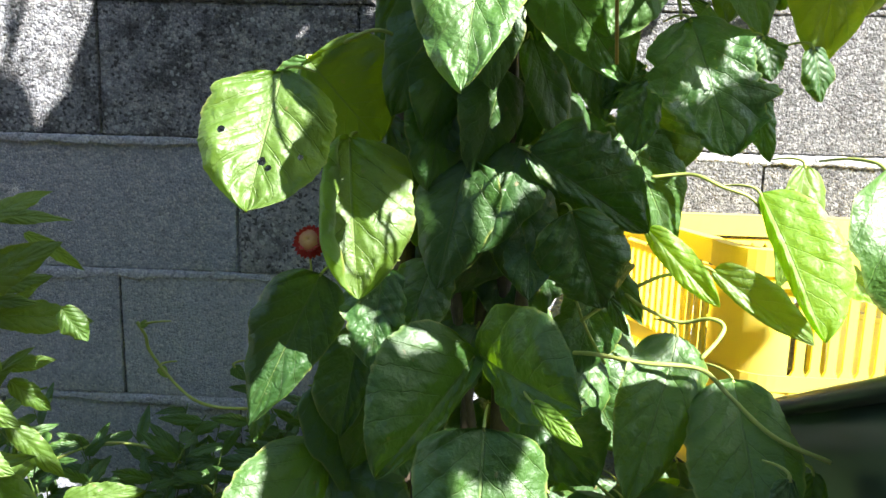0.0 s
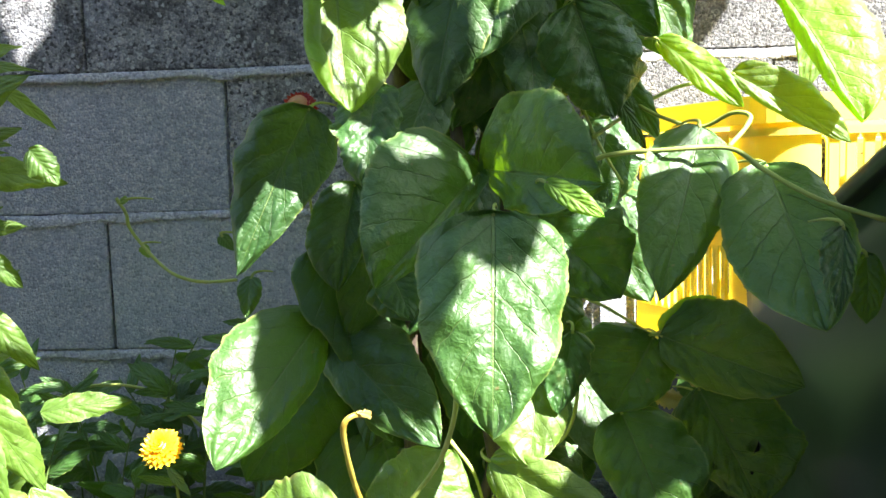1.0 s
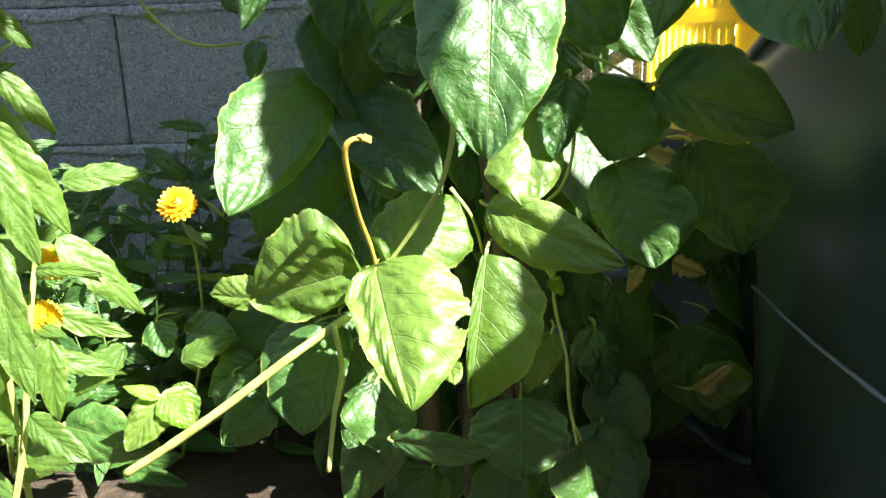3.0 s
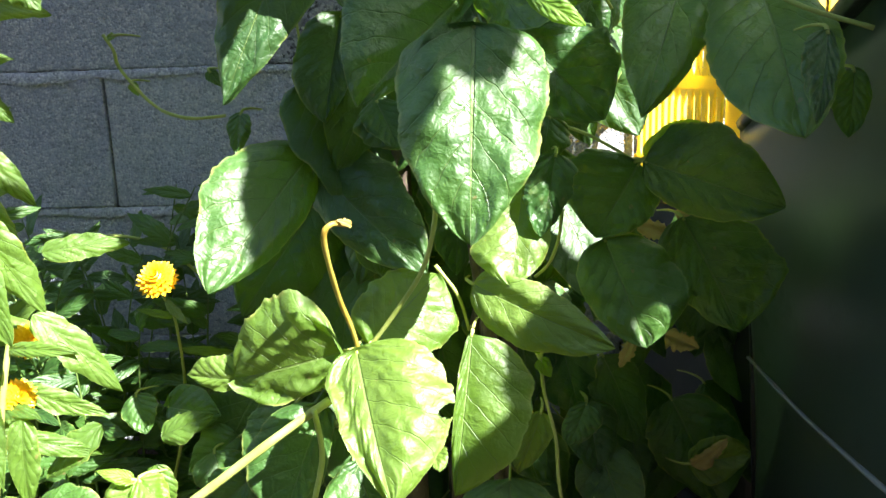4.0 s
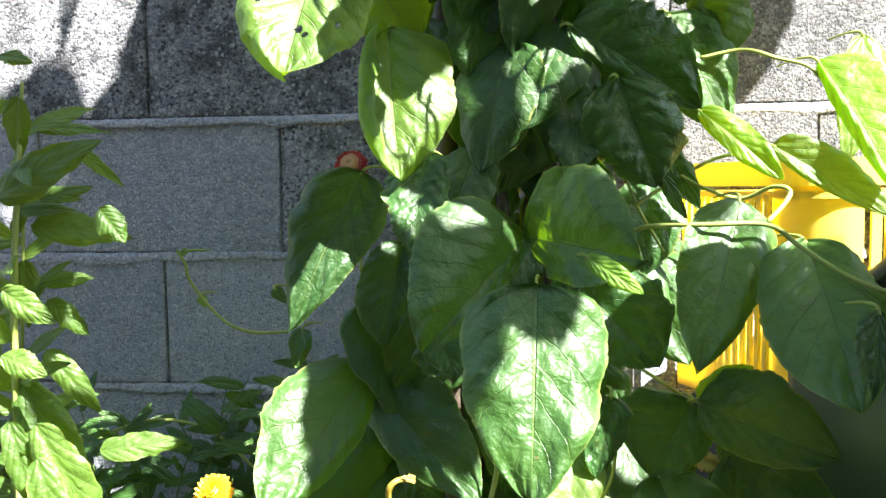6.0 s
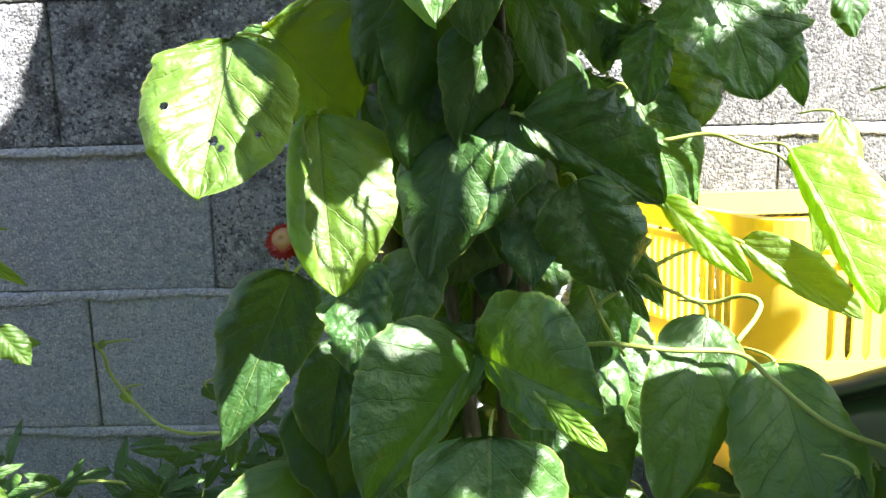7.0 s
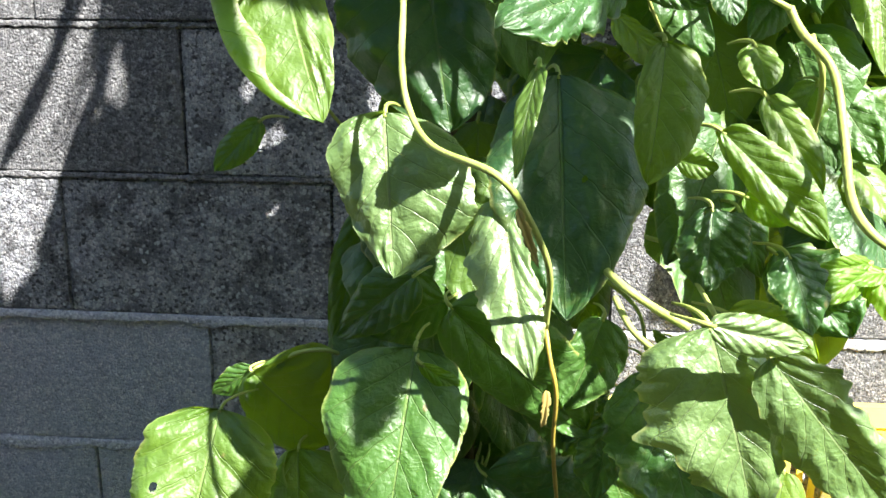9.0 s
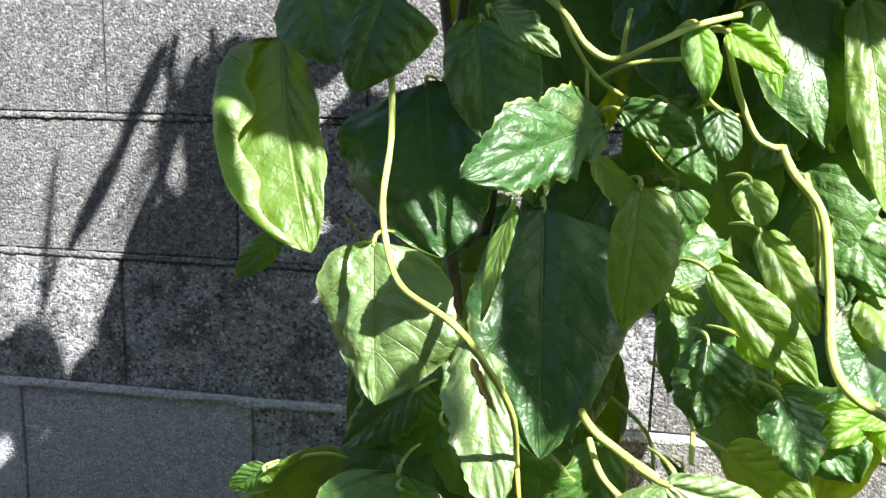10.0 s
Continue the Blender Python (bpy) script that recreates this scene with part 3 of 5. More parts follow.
big_leaf(0.629, -0.505, 0.483, 0.618, -0.550, 0.406, 0.029, 0.039, 0.45, 0.59, 12, 12, 20, 'l', 2.2)
big_leaf(0.584, -0.530, 0.404, 0.699, -0.590, 0.366, 0.024, 0.032, 0.43, 0.42, 37, 16, 25, 'l', 1.5)
big_leaf(0.702, -0.485, 0.431, 0.734, -0.526, 0.344, 0.052, 0.036, 0.60, 0.29, 26, 16, 25, 'g', 2.3)
big_leaf(0.775, -0.462, 0.445, 0.822, -0.490, 0.346, 0.060, 0.036, 0.60, 0.28, 28, 12, 25, 'h', 2.4)
big_leaf(0.733, -0.500, 0.502, 0.838, -0.545, 0.468, 0.049, 0.030, 0.38, 0.52, 40, 16, 25, 'g', 1.6)
big_leaf(0.733, -0.500, 0.505, 0.779, -0.505, 0.535, 0.014, 0.011, 0.51, 0.54, 20, 22, 12, 'y', 1.8)
big_leaf(0.730, -0.490, 0.499, 0.691, -0.505, 0.438, 0.034, 0.054, 0.31, 0.46, -2, 15, 25, 'g', 2.1)
big_leaf(0.764, -0.510, 0.679, 0.716, -0.580, 0.545, 0.040, 0.037, 0.24, 0.38, 7, 14, 20, 'g', 1.7)
big_leaf(0.811, -0.530, 0.645, 0.816, -0.640, 0.532, 0.041, 0.050, 0.50, 0.47, 29, 14, 26, 'g', 2.0)
big_leaf(0.830, -0.630, 0.603, 0.823, -0.640, 0.542, 0.009, 0.016, 0.39, 0.31, 14, 14, 20, 'k', 1.8)
big_leaf(0.877, -0.560, 0.575, 0.864, -0.590, 0.527, 0.014, 0.016, 0.40, 0.55, 13, 12, 20, 'g', 1.8)
big_leaf(0.746, -0.430, 0.761, 0.811, -0.470, 0.695, 0.017, 0.013, 0.46, 0.55, 35, 20, 22, 'y', 1.8)
big_leaf(0.807, -0.450, 0.726, 0.903, -0.470, 0.661, 0.025, 0.012, 0.44, 0.48, 36, 24, 28, 'l', 1.6)
big_leaf(0.846, -0.446, 0.801, 0.894, -0.510, 0.677, 0.048, 0.010, 0.55, 0.54, 28, 14, 26, 'y', 2.1)
big_leaf(0.894, -0.420, 0.826, 0.873, -0.440, 0.709, 0.026, 0.018, 0.29, 0.40, 12, 12, 20, 'l', 1.8)
big_leaf(0.405, -0.500, 0.901, 0.388, -0.560, 0.785, 0.057, 0.059, 0.40, 0.37, 10, 10, 16, 'H', 2.5)
big_leaf(0.416, -0.450, 0.914, 0.482, -0.420, 0.836, 0.068, 0.039, 0.37, 0.48, 35, 12, 22, 'l', 2.4)
big_leaf(0.416, -0.440, 0.913, 0.373, -0.430, 0.882, 0.012, 0.013, 0.56, 0.40, -20, 10, 20, 'g', 1.8)
big_leaf(0.456, -0.450, 0.841, 0.475, -0.510, 0.700, 0.058, 0.029, 0.37, 0.57, 19, 14, 20, 'c', 2.2)
big_leaf(0.582, -0.625, 1.011, 0.569, -0.680, 0.890, 0.039, 0.052, 0.24, 0.28, 13, 12, 18, 'g', 1.7)
big_leaf(0.587, -0.640, 1.006, 0.615, -0.625, 0.982, 0.006, 0.007, 0.50, 0.56, 34, 15, 25, 'y', 1.7)
big_leaf(0.600, -0.560, 1.017, 0.705, -0.505, 0.901, 0.043, 0.033, 0.57, 0.35, 35, 14, 24, 'g', 1.9)
big_leaf(0.592, -0.500, 1.003, 0.530, -0.505, 0.976, 0.024, 0.032, 0.48, 0.31, -23, 12, 20, 'g', 1.8)
big_leaf(0.666, -0.600, 1.180, 0.673, -0.660, 1.045, 0.054, 0.043, 0.26, 0.42, 18, 12, 22, 'N', 1.9)
big_leaf(0.634, -0.635, 1.111, 0.654, -0.690, 1.019, 0.013, 0.025, 0.60, 0.30, 22, 12, 20, 'L', 2.0)
big_leaf(0.562, -0.615, 1.157, 0.571, -0.640, 1.061, 0.053, 0.036, 0.59, 0.23, 19, 10, 16, 'P', 1.6)
big_leaf(0.482, -0.560, 1.285, 0.529, -0.640, 1.153, 0.020, 0.044, 0.57, 0.52, 20, 10, 24, 'C', 2.2)
big_leaf(0.432, -0.440, 1.134, 0.395, -0.450, 1.092, 0.014, 0.013, 0.52, 0.60, -8, 14, 20, 'g', 1.7)
big_leaf(0.579, -0.545, 1.257, 0.599, -0.570, 1.141, 0.038, 0.062, 0.60, 0.36, 21, 10, 18, 'D', 2.0)
big_leaf(0.698, -0.610, 1.233, 0.632, -0.700, 1.207, 0.021, 0.026, 0.54, 0.42, -21, 16, 30, 'K', 2.6)
big_leaf(0.617, -0.560, 1.297, 0.627, -0.590, 1.221, 0.038, 0.025, 0.60, 0.35, 18, 12, 25, 'g', 2.0)
big_leaf(0.562, -0.590, 1.309, 0.547, -0.610, 1.249, 0.037, 0.016, 0.23, 0.60, 7, 14, 25, 'g', 1.9)
big_leaf(0.510, -0.560, 1.328, 0.527, -0.590, 1.265, 0.026, 0.035, 0.60, 0.41, 19, 14, 25, 'g', 2.0)
big_leaf(0.633, -0.620, 1.298, 0.674, -0.640, 1.269, 0.010, 0.007, 0.52, 0.48, 37, 16, 20, 'L', 1.9)
big_leaf(0.721, -0.640, 1.200, 0.714, -0.655, 1.124, 0.026, 0.013, 0.44, 0.50, 14, 18, 25, 'l', 2.0)
big_leaf(0.695, -0.620, 1.215, 0.728, -0.640, 1.184, 0.006, 0.011, 0.54, 0.55, 35, 20, 20, 'l', 1.8)
big_leaf(0.766, -0.600, 1.148, 0.827, -0.625, 1.087, 0.018, 0.013, 0.49, 0.50, 34, 20, 26, 'l', 1.9)
big_leaf(0.774, -0.560, 1.093, 0.769, -0.580, 1.040, 0.026, 0.020, 0.36, 0.52, 15, 14, 22, 'k', 2.0)
big_leaf(0.748, -0.610, 1.289, 0.754, -0.630, 1.248, 0.010, 0.011, 0.52, 0.40, 19, 18, 20, 'y', 1.8)
big_leaf(0.765, -0.600, 1.288, 0.799, -0.610, 1.264, 0.009, 0.009, 0.49, 0.56, 37, 18, 20, 'y', 1.8)
big_leaf(0.863, -0.500, 1.317, 0.878, -0.550, 1.179, 0.029, 0.018, 0.51, 0.57, 19, 14, 20, 'l', 1.9)
big_leaf(0.847, -0.490, 1.302, 0.826, -0.510, 1.218, 0.024, 0.014, 0.38, 0.60, 7, 16, 25, 'g', 1.9)
big_leaf(0.794, -0.550, 1.199, 0.799, -0.570, 1.171, 0.013, 0.014, 0.56, 0.39, 25, 14, 30, 'l', 2.0)
big_leaf(0.828, -0.530, 1.056, 0.872, -0.570, 1.009, 0.031, 0.026, 0.54, 0.42, 37, 14, 25, 'k', 2.2)
big_leaf(0.864, -0.480, 1.177, 0.901, -0.510, 1.117, 0.023, 0.023, 0.39, 0.41, 33, 14, 20, 'g', 1.9)
big_leaf(0.788, -0.570, 1.023, 0.840, -0.600, 1.000, 0.021, 0.017, 0.54, 0.44, 39, 14, 22, 'l', 1.9)
big_leaf(0.745, -0.695, 1.056, 0.775, -0.700, 0.953, 0.031, 0.044, 0.49, 0.24, 26, 14, 24, 'L', 2.2)
big_leaf(0.736, -0.730, 1.069, 0.786, -0.720, 1.057, 0.010, 0.011, 0.44, 0.49, 32, 22, 22, 'P', 2.0)
big_leaf(0.772, -0.710, 1.046, 0.853, -0.695, 0.950, 0.021, 0.024, 0.33, 0.45, 34, 14, 24, 'L', 2.0)
big_leaf(0.755, -0.500, 0.953, 0.785, -0.550, 0.842, 0.045, 0.044, 0.60, 0.46, 24, 12, 25, 'K', 2.4)
big_leaf(0.726, -0.490, 0.902, 0.714, -0.510, 0.841, 0.016, 0.023, 0.47, 0.46, 10, 14, 22, 'k', 1.9)
big_leaf(0.625, -0.470, 0.836, 0.741, -0.450, 0.761, 0.054, 0.021, 0.36, 0.52, 35, 14, 28, 'k', 2.0)
big_leaf(0.624, -0.450, 0.832, 0.559, -0.430, 0.686, 0.038, 0.036, 0.51, 0.47, 4, 14, 26, 'k', 1.9)
big_leaf(0.665, -0.490, 0.785, 0.701, -0.470, 0.690, 0.041, 0.043, 0.60, 0.38, 31, 14, 28, 'k', 2.1)
big_leaf(0.700, -0.470, 0.712, 0.730, -0.460, 0.661, 0.006, 0.008, 0.28, 0.57, 33, 14, 30, 'k', 1.8)
big_leaf(0.747, -0.400, 0.886, 0.770, -0.405, 0.808, 0.043, 0.017, 0.60, 0.52, 25, 12, 20, 'g', 1.9)
big_leaf(0.485, -0.390, 0.859, 0.532, -0.400, 0.753, 0.031, 0.020, 0.60, 0.56, 27, 12, 20, 'g', 1.9)
big_leaf(0.515, -0.350, 0.738, 0.511, -0.370, 0.679, 0.013, 0.017, 0.46, 0.47, 15, 12, 20, 'l', 1.8)
big_leaf(0.691, -0.480, 0.924, 0.691, -0.490, 0.888, 0.027, 0.009, 0.39, 0.42, 17, 15, 20, 'k', 1.9)
big_leaf(0.506, -0.360, 1.046, 0.471, -0.360, 0.906, 0.021, 0.020, 0.24, 0.38, 10, 12, 20, 'g', 1.8)
big_leaf(0.711, -0.530, 1.003, 0.685, -0.540, 0.933, 0.029, 0.020, 0.39, 0.59, 5, 14, 25, 'g', 1.9)
big_leaf(0.442, -0.510, 0.282, 0.410, -0.560, 0.192, 0.021, 0.052, 0.56, 0.59, 5, 20, 20, 'g', 1.9)
big_leaf(0.465, -0.470, 0.205, 0.438, -0.500, 0.146, 0.030, 0.018, 0.28, 0.60, 2, 12, 20, 'g', 1.9)
big_leaf(0.614, -0.490, 0.199, 0.614, -0.520, 0.126, 0.048, 0.050, 0.55, 0.46, 17, 12, 20, 'g', 2.2)
big_leaf(0.692, -0.430, 0.250, 0.673, -0.450, 0.213, 0.022, 0.015, 0.27, 0.59, 3, 12, 20, 'g', 1.9)
big_leaf(0.801, -0.310, 0.203, 0.857, -0.330, 0.081, 0.059, 0.047, 0.60, 0.34, 29, 10, 20, 'g', 2.0)
big_leaf(0.758, -0.270, 0.167, 0.771, -0.290, 0.084, 0.034, 0.037, 0.59, 0.40, 21, 10, 15, 'g', 2.0)
big_leaf(0.644, -0.500, 0.272, 0.622, -0.500, 0.209, 0.017, 0.013, 0.29, 0.53, 6, 20, 20, 'l', 1.9)
big_leaf(0.491, -0.550, 0.182, 0.587, -0.580, 0.190, 0.016, 0.018, 0.53, 0.50, 33, 14, 20, 'g', 1.9)
big_leaf(0.549, -0.570, 0.274, 0.556, -0.600, 0.264, 0.011, 0.010, 0.60, 0.30, 24, 20, 20, 'l', 1.8)
big_leaf(0.881, -0.560, 1.058, 0.836, -0.575, 1.056, 0.009, 0.008, 0.45, 0.52, -26, 18, 25, 'y', 1.6)
big_leaf(0.881, -0.560, 1.054, 0.841, -0.580, 1.036, 0.011, 0.010, 0.47, 0.59, -16, 18, 25, 'y', 1.6)
big_leaf(0.886, -0.560, 1.050, 0.901, -0.580, 1.018, 0.010, 0.012, 0.52, 0.37, 30, 16, 25, 'y', 1.8)
big_leaf(0.708, -0.570, 1.242, 0.756, -0.580, 1.222, 0.014, 0.011, 0.49, 0.54, 37, 14, 22, 'g', 1.9)
big_leaf(0.802, -0.560, 1.167, 0.833, -0.590, 1.109, 0.014, 0.014, 0.42, 0.57, 31, 24, 30, 'l', 1.9)
big_leaf(0.742, -0.590, 1.129, 0.766, -0.600, 1.126, 0.009, 0.010, 0.41, 0.51, 38, 18, 22, 'l', 1.8)
big_leaf(0.786, -0.590, 1.107, 0.815, -0.600, 1.093, 0.012, 0.011, 0.48, 0.51, 37, 18, 22, 'y', 1.8)
big_leaf(0.799, -0.520, 1.309, 0.812, -0.530, 1.250, 0.005, 0.011, 0.46, 0.43, 26, 18, 20, 'y', 1.7)
big_leaf(0.772, -0.540, 1.243, 0.780, -0.550, 1.210, 0.012, 0.012, 0.48, 0.40, 23, 14, 22, 'g', 1.9)
big_leaf(0.814, -0.350, 0.142, 0.879, -0.355, 0.159, 0.029, 0.027, 0.60, 0.42, 27, 14, 20, 'l', 2.0)
leaf(0.458, -0.470, 0.204, 0.494, -0.500, 0.131, 0.075, 0, 12, 20, 'g')
leaf(0.395, -0.440, 0.254, 0.354, -0.470, 0.171, 0.072, 0, 12, 20, 'g')
leaf(0.695, -0.400, 0.238, 0.706, -0.420, 0.168, 0.067, 0, 12, 20, 'g')
leaf(0.497, -0.460, 0.551, 0.519, -0.480, 0.515, 0.053, 0, 12, 20, 'g')
leaf(0.654, -0.470, 0.541, 0.646, -0.480, 0.496, 0.047, 0, 10, 15, 'g')
leaf(0.499, -0.470, 0.559, 0.520, -0.490, 0.516, 0.045, 0, 12, 20, 'g')
leaf(0.351, -0.400, 0.548, 0.347, -0.410, 0.508, 0.027, 30, 12, 20, 'g')
leaf(0.684, -0.460, 0.760, 0.745, -0.440, 0.669, 0.035, 30, 14, 30, 'k')
leaf(0.803, -0.520, 0.907, 0.823, -0.530, 0.837, 0.027, 40, 12, 20, 'k')
leaf(0.725, -0.470, 0.913, 0.689, -0.480, 0.876, 0.037, 10, 15, 20, 'k')
leaf(0.774, -0.480, 0.967, 0.766, -0.480, 0.957, 0.038, 0, 12, 20, 'g')
leaf(0.866, -0.480, 0.934, 0.878, -0.480, 0.887, 0.035, 0, 14, 20, 'g')
leaf(0.933, -0.420, 0.727, 0.987, -0.420, 0.689, 0.035, 0, 10, 20, 'y')
leaf(0.826, -0.470, 0.942, 0.834, -0.480, 0.904, 0.040, 10, 12, 20, 'k')
leaf(0.562, -0.400, 0.657, 0.545, -0.420, 0.719, 0.049, 0, 12, 20, 'g')
leaf(0.813, -0.600, 1.072, 0.830, -0.610, 1.023, 0.041, 0, 15, 20, 'k', 0.4, 2.0)
leaf(0.652, -0.660, 1.187, 0.641, -0.690, 1.131, 0.018, 60, 10, 10, 'l')
leaf(0.570, -0.520, 1.028, 0.506, -0.500, 0.969, 0.047, 0, 14, 20, 'g')
leaf(0.747, -0.610, 1.287, 0.753, -0.630, 1.245, 0.019, 0, 20, 20, 'y')
leaf(0.766, -0.600, 1.286, 0.798, -0.610, 1.261, 0.020, 0, 20, 20, 'y')
leaf(0.742, -0.500, 1.248, 0.777, -0.500, 1.190, 0.052, 0, 15, 20, 'g')
leaf(0.892, -0.560, 1.052, 0.853, -0.570, 1.046, 0.017, 20, 15, 20, 'y')
leaf(0.882, -0.480, 1.126, 0.893, -0.500, 1.070, 0.036, 0, 15, 20, 'l')
leaf(0.836, -0.470, 1.242, 0.803, -0.500, 1.202, 0.036, 0, 15, 20, 'g')
leaf(0.754, -0.500, 1.189, 0.742, -0.500, 1.126, 0.049, 0, 15, 20, 'g')
leaf(0.854, -0.500, 1.173, 0.835, -0.500, 1.132, 0.032, 0, 15, 20, 'l')
leaf(0.803, -0.520, 1.085, 0.820, -0.530, 1.037, 0.033, 0, 15, 20, 'g')
leaf(0.885, -0.500, 1.116, 0.914, -0.520, 1.076, 0.044, 0, 15, 20, 'l')
leaf(0.573, -0.430, 0.857, 0.611, -0.410, 0.798, 0.062, 0, 12, 20, 'g')
leaf(0.633, -0.420, 0.880, 0.608, -0.420, 0.831, 0.044, 0, 12, 20, 'g')
leaf(0.642, -0.728, 1.123, 0.654, -0.715, 1.090, 0.005, 30, 55, 50, 'b')
leaf(0.662, -0.685, 1.012, 0.660, -0.680, 0.987, 0.005, 0, 55, 40, 'b')
leaf(0.816, -0.355, 0.144, 0.853, -0.360, 0.179, 0.018, 20, 45, 40, 'b')
leaf(0.738, -0.440, 0.435, 0.771, -0.440, 0.424, 0.018, 20, 50, 40, 'b')
leaf(0.772, -0.440, 0.445, 0.799, -0.440, 0.444, 0.013, 20, 50, 40, 'b')
leaf(0.774, -0.400, 0.312, 0.807, -0.400, 0.297, 0.021, 20, 50, 40, 'b')
leaf(0.742, -0.400, 0.307, 0.729, -0.400, 0.276, 0.014, 20, 50, 40, 'b')
leaf(0.641, -0.550, 0.342, 0.650, -0.555, 0.328, 0.014, 20, 40, 40, 'y')
leaf(0.641, -0.550, 0.349, 0.619, -0.555, 0.360, 0.011, 20, 40, 40, 'y')
leaf(0.504, -0.645, 0.479, 0.495, -0.655, 0.485, 0.006, 0, 40, 40, 'b')
leaf(0.207, -0.400, 0.247, 0.224, -0.420, 0.210, 0.040, 10, 12, 20, 'g')
leaf(0.232, -0.380, 0.224, 0.301, -0.400, 0.224, 0.055, 10, 12, 20, 'g')
leaf(0.318, -0.400, 0.198, 0.267, -0.420, 0.164, 0.059, 0, 12, 20, 'g')
leaf(0.296, -0.420, 0.190, 0.315, -0.440, 0.145, 0.057, 0, 12, 20, 'g')
leaf(0.140, -0.500, 0.169, 0.256, -0.520, 0.154, 0.065, 20, 12, 20, 'g')
leaf(0.277, -0.560, 0.230, 0.246, -0.575, 0.183, 0.039, 10, 16, 20, 'l')
leaf(0.280, -0.560, 0.232, 0.312, -0.575, 0.207, 0.033, -10, 16, 20, 'y')
leaf(0.276, -0.560, 0.232, 0.247, -0.570, 0.246, 0.015, 20, 16, 20, 'y')
leaf(0.346, -0.460, 0.179, 0.299, -0.480, 0.137, 0.060, 0, 12, 20, 'g')
leaf(0.854, -0.490, 1.314, 0.865, -0.500, 1.231, 0.015, 30, 20, 20, 'y')
leaf(0.877, -0.560, 1.048, 0.883, -0.560, 1.027, 0.013, 20, 15, 20, 'y')
leaf(0.221, -0.380, 0.628, 0.209, -0.380, 0.624, 0.009, 0, 14, 20, 'l')
leaf(0.235, -0.385, 0.580, 0.242, -0.385, 0.567, 0.011, 0, 14, 20, 'l')
leaf(0.322, -0.400, 0.590, 0.335, -0.400, 0.574, 0.014, 0, 14, 20, 'g')

stem(0.0020, 's', (0.569, -0.600, 1.261), (0.574, -0.620, 1.222), (0.577, -0.650, 1.188), (0.582, -0.660, 1.164), (0.598, -0.690, 1.147), (0.632, -0.725, 1.138), (0.647, -0.720, 1.118), (0.660, -0.700, 1.085), (0.661, -0.670, 1.043))
stem(0.0014, 'd', (0.661, -0.670, 1.043), (0.664, -0.680, 1.027), (0.668, -0.680, 1.007), (0.669, -0.660, 0.965), (0.675, -0.640, 0.911))
stem(0.0025, 's', (0.680, -0.520, 1.069), (0.696, -0.660, 1.073), (0.716, -0.680, 1.062), (0.736, -0.690, 1.053))
stem(0.0028, 's', (0.807, -0.570, 1.221), (0.813, -0.580, 1.206), (0.826, -0.600, 1.185), (0.826, -0.630, 1.148), (0.822, -0.660, 1.119), (0.827, -0.680, 1.104), (0.849, -0.680, 1.091))
stem(0.0019, 's', (0.658, -0.620, 1.308), (0.675, -0.630, 1.293), (0.688, -0.645, 1.275), (0.703, -0.645, 1.268), (0.724, -0.640, 1.277), (0.746, -0.620, 1.288), (0.772, -0.600, 1.296))
stem(0.0020, 's', (0.822, -0.570, 1.205), (0.828, -0.580, 1.179), (0.851, -0.510, 1.126))
stem(0.0019, 's', (0.862, -0.450, 1.222), (0.871, -0.450, 1.205), (0.865, -0.460, 1.183))
stem(0.0021, 's', (0.675, -0.490, 0.651), (0.692, -0.510, 0.657), (0.730, -0.535, 0.659), (0.777, -0.545, 0.659), (0.799, -0.560, 0.642), (0.828, -0.590, 0.620), (0.872, -0.600, 0.604))
stem(0.0020, 's', (0.784, -0.520, 0.660), (0.801, -0.510, 0.676), (0.807, -0.500, 0.686), (0.796, -0.490, 0.689), (0.774, -0.470, 0.679), (0.741, -0.460, 0.690), (0.720, -0.450, 0.704))
stem(0.0019, 's', (0.683, -0.460, 0.673), (0.715, -0.450, 0.693), (0.758, -0.440, 0.715), (0.793, -0.440, 0.721))
stem(0.0019, 's', (0.748, -0.420, 0.810), (0.785, -0.430, 0.815), (0.812, -0.440, 0.805), (0.836, -0.446, 0.797), (0.850, -0.450, 0.782))
stem(0.0018, 's', (0.209, -0.380, 0.629), (0.218, -0.380, 0.613), (0.221, -0.380, 0.598), (0.238, -0.385, 0.577), (0.257, -0.390, 0.559), (0.278, -0.400, 0.549), (0.304, -0.405, 0.544), (0.339, -0.410, 0.546))
stem(0.0040, 's', (0.265, -0.620, 0.186), (0.304, -0.620, 0.211), (0.358, -0.620, 0.249), (0.407, -0.610, 0.284), (0.436, -0.600, 0.303), (0.467, -0.590, 0.322))
stem(0.0025, 's', (0.456, -0.600, 0.318), (0.460, -0.600, 0.277), (0.453, -0.610, 0.239), (0.447, -0.620, 0.191))
stem(0.0022, 'd', (0.500, -0.645, 0.480), (0.492, -0.655, 0.482), (0.486, -0.655, 0.474), (0.485, -0.640, 0.449), (0.486, -0.615, 0.415), (0.491, -0.600, 0.387), (0.494, -0.587, 0.359))
stem(0.0020, 's', (0.556, -0.600, 0.508), (0.563, -0.632, 0.500), (0.562, -0.630, 0.475), (0.550, -0.615, 0.437), (0.527, -0.600, 0.401), (0.500, -0.588, 0.364))
stem(0.0016, 's', (0.642, -0.550, 0.348), (0.644, -0.550, 0.314), (0.654, -0.550, 0.270), (0.657, -0.550, 0.226), (0.665, -0.550, 0.181))
stem(0.0017, 's', (0.663, -0.500, 0.462), (0.660, -0.500, 0.436), (0.652, -0.490, 0.411), (0.640, -0.480, 0.396))
stem(0.0016, 's', (0.656, -0.440, 0.534), (0.686, -0.460, 0.524), (0.709, -0.480, 0.512), (0.725, -0.490, 0.502))
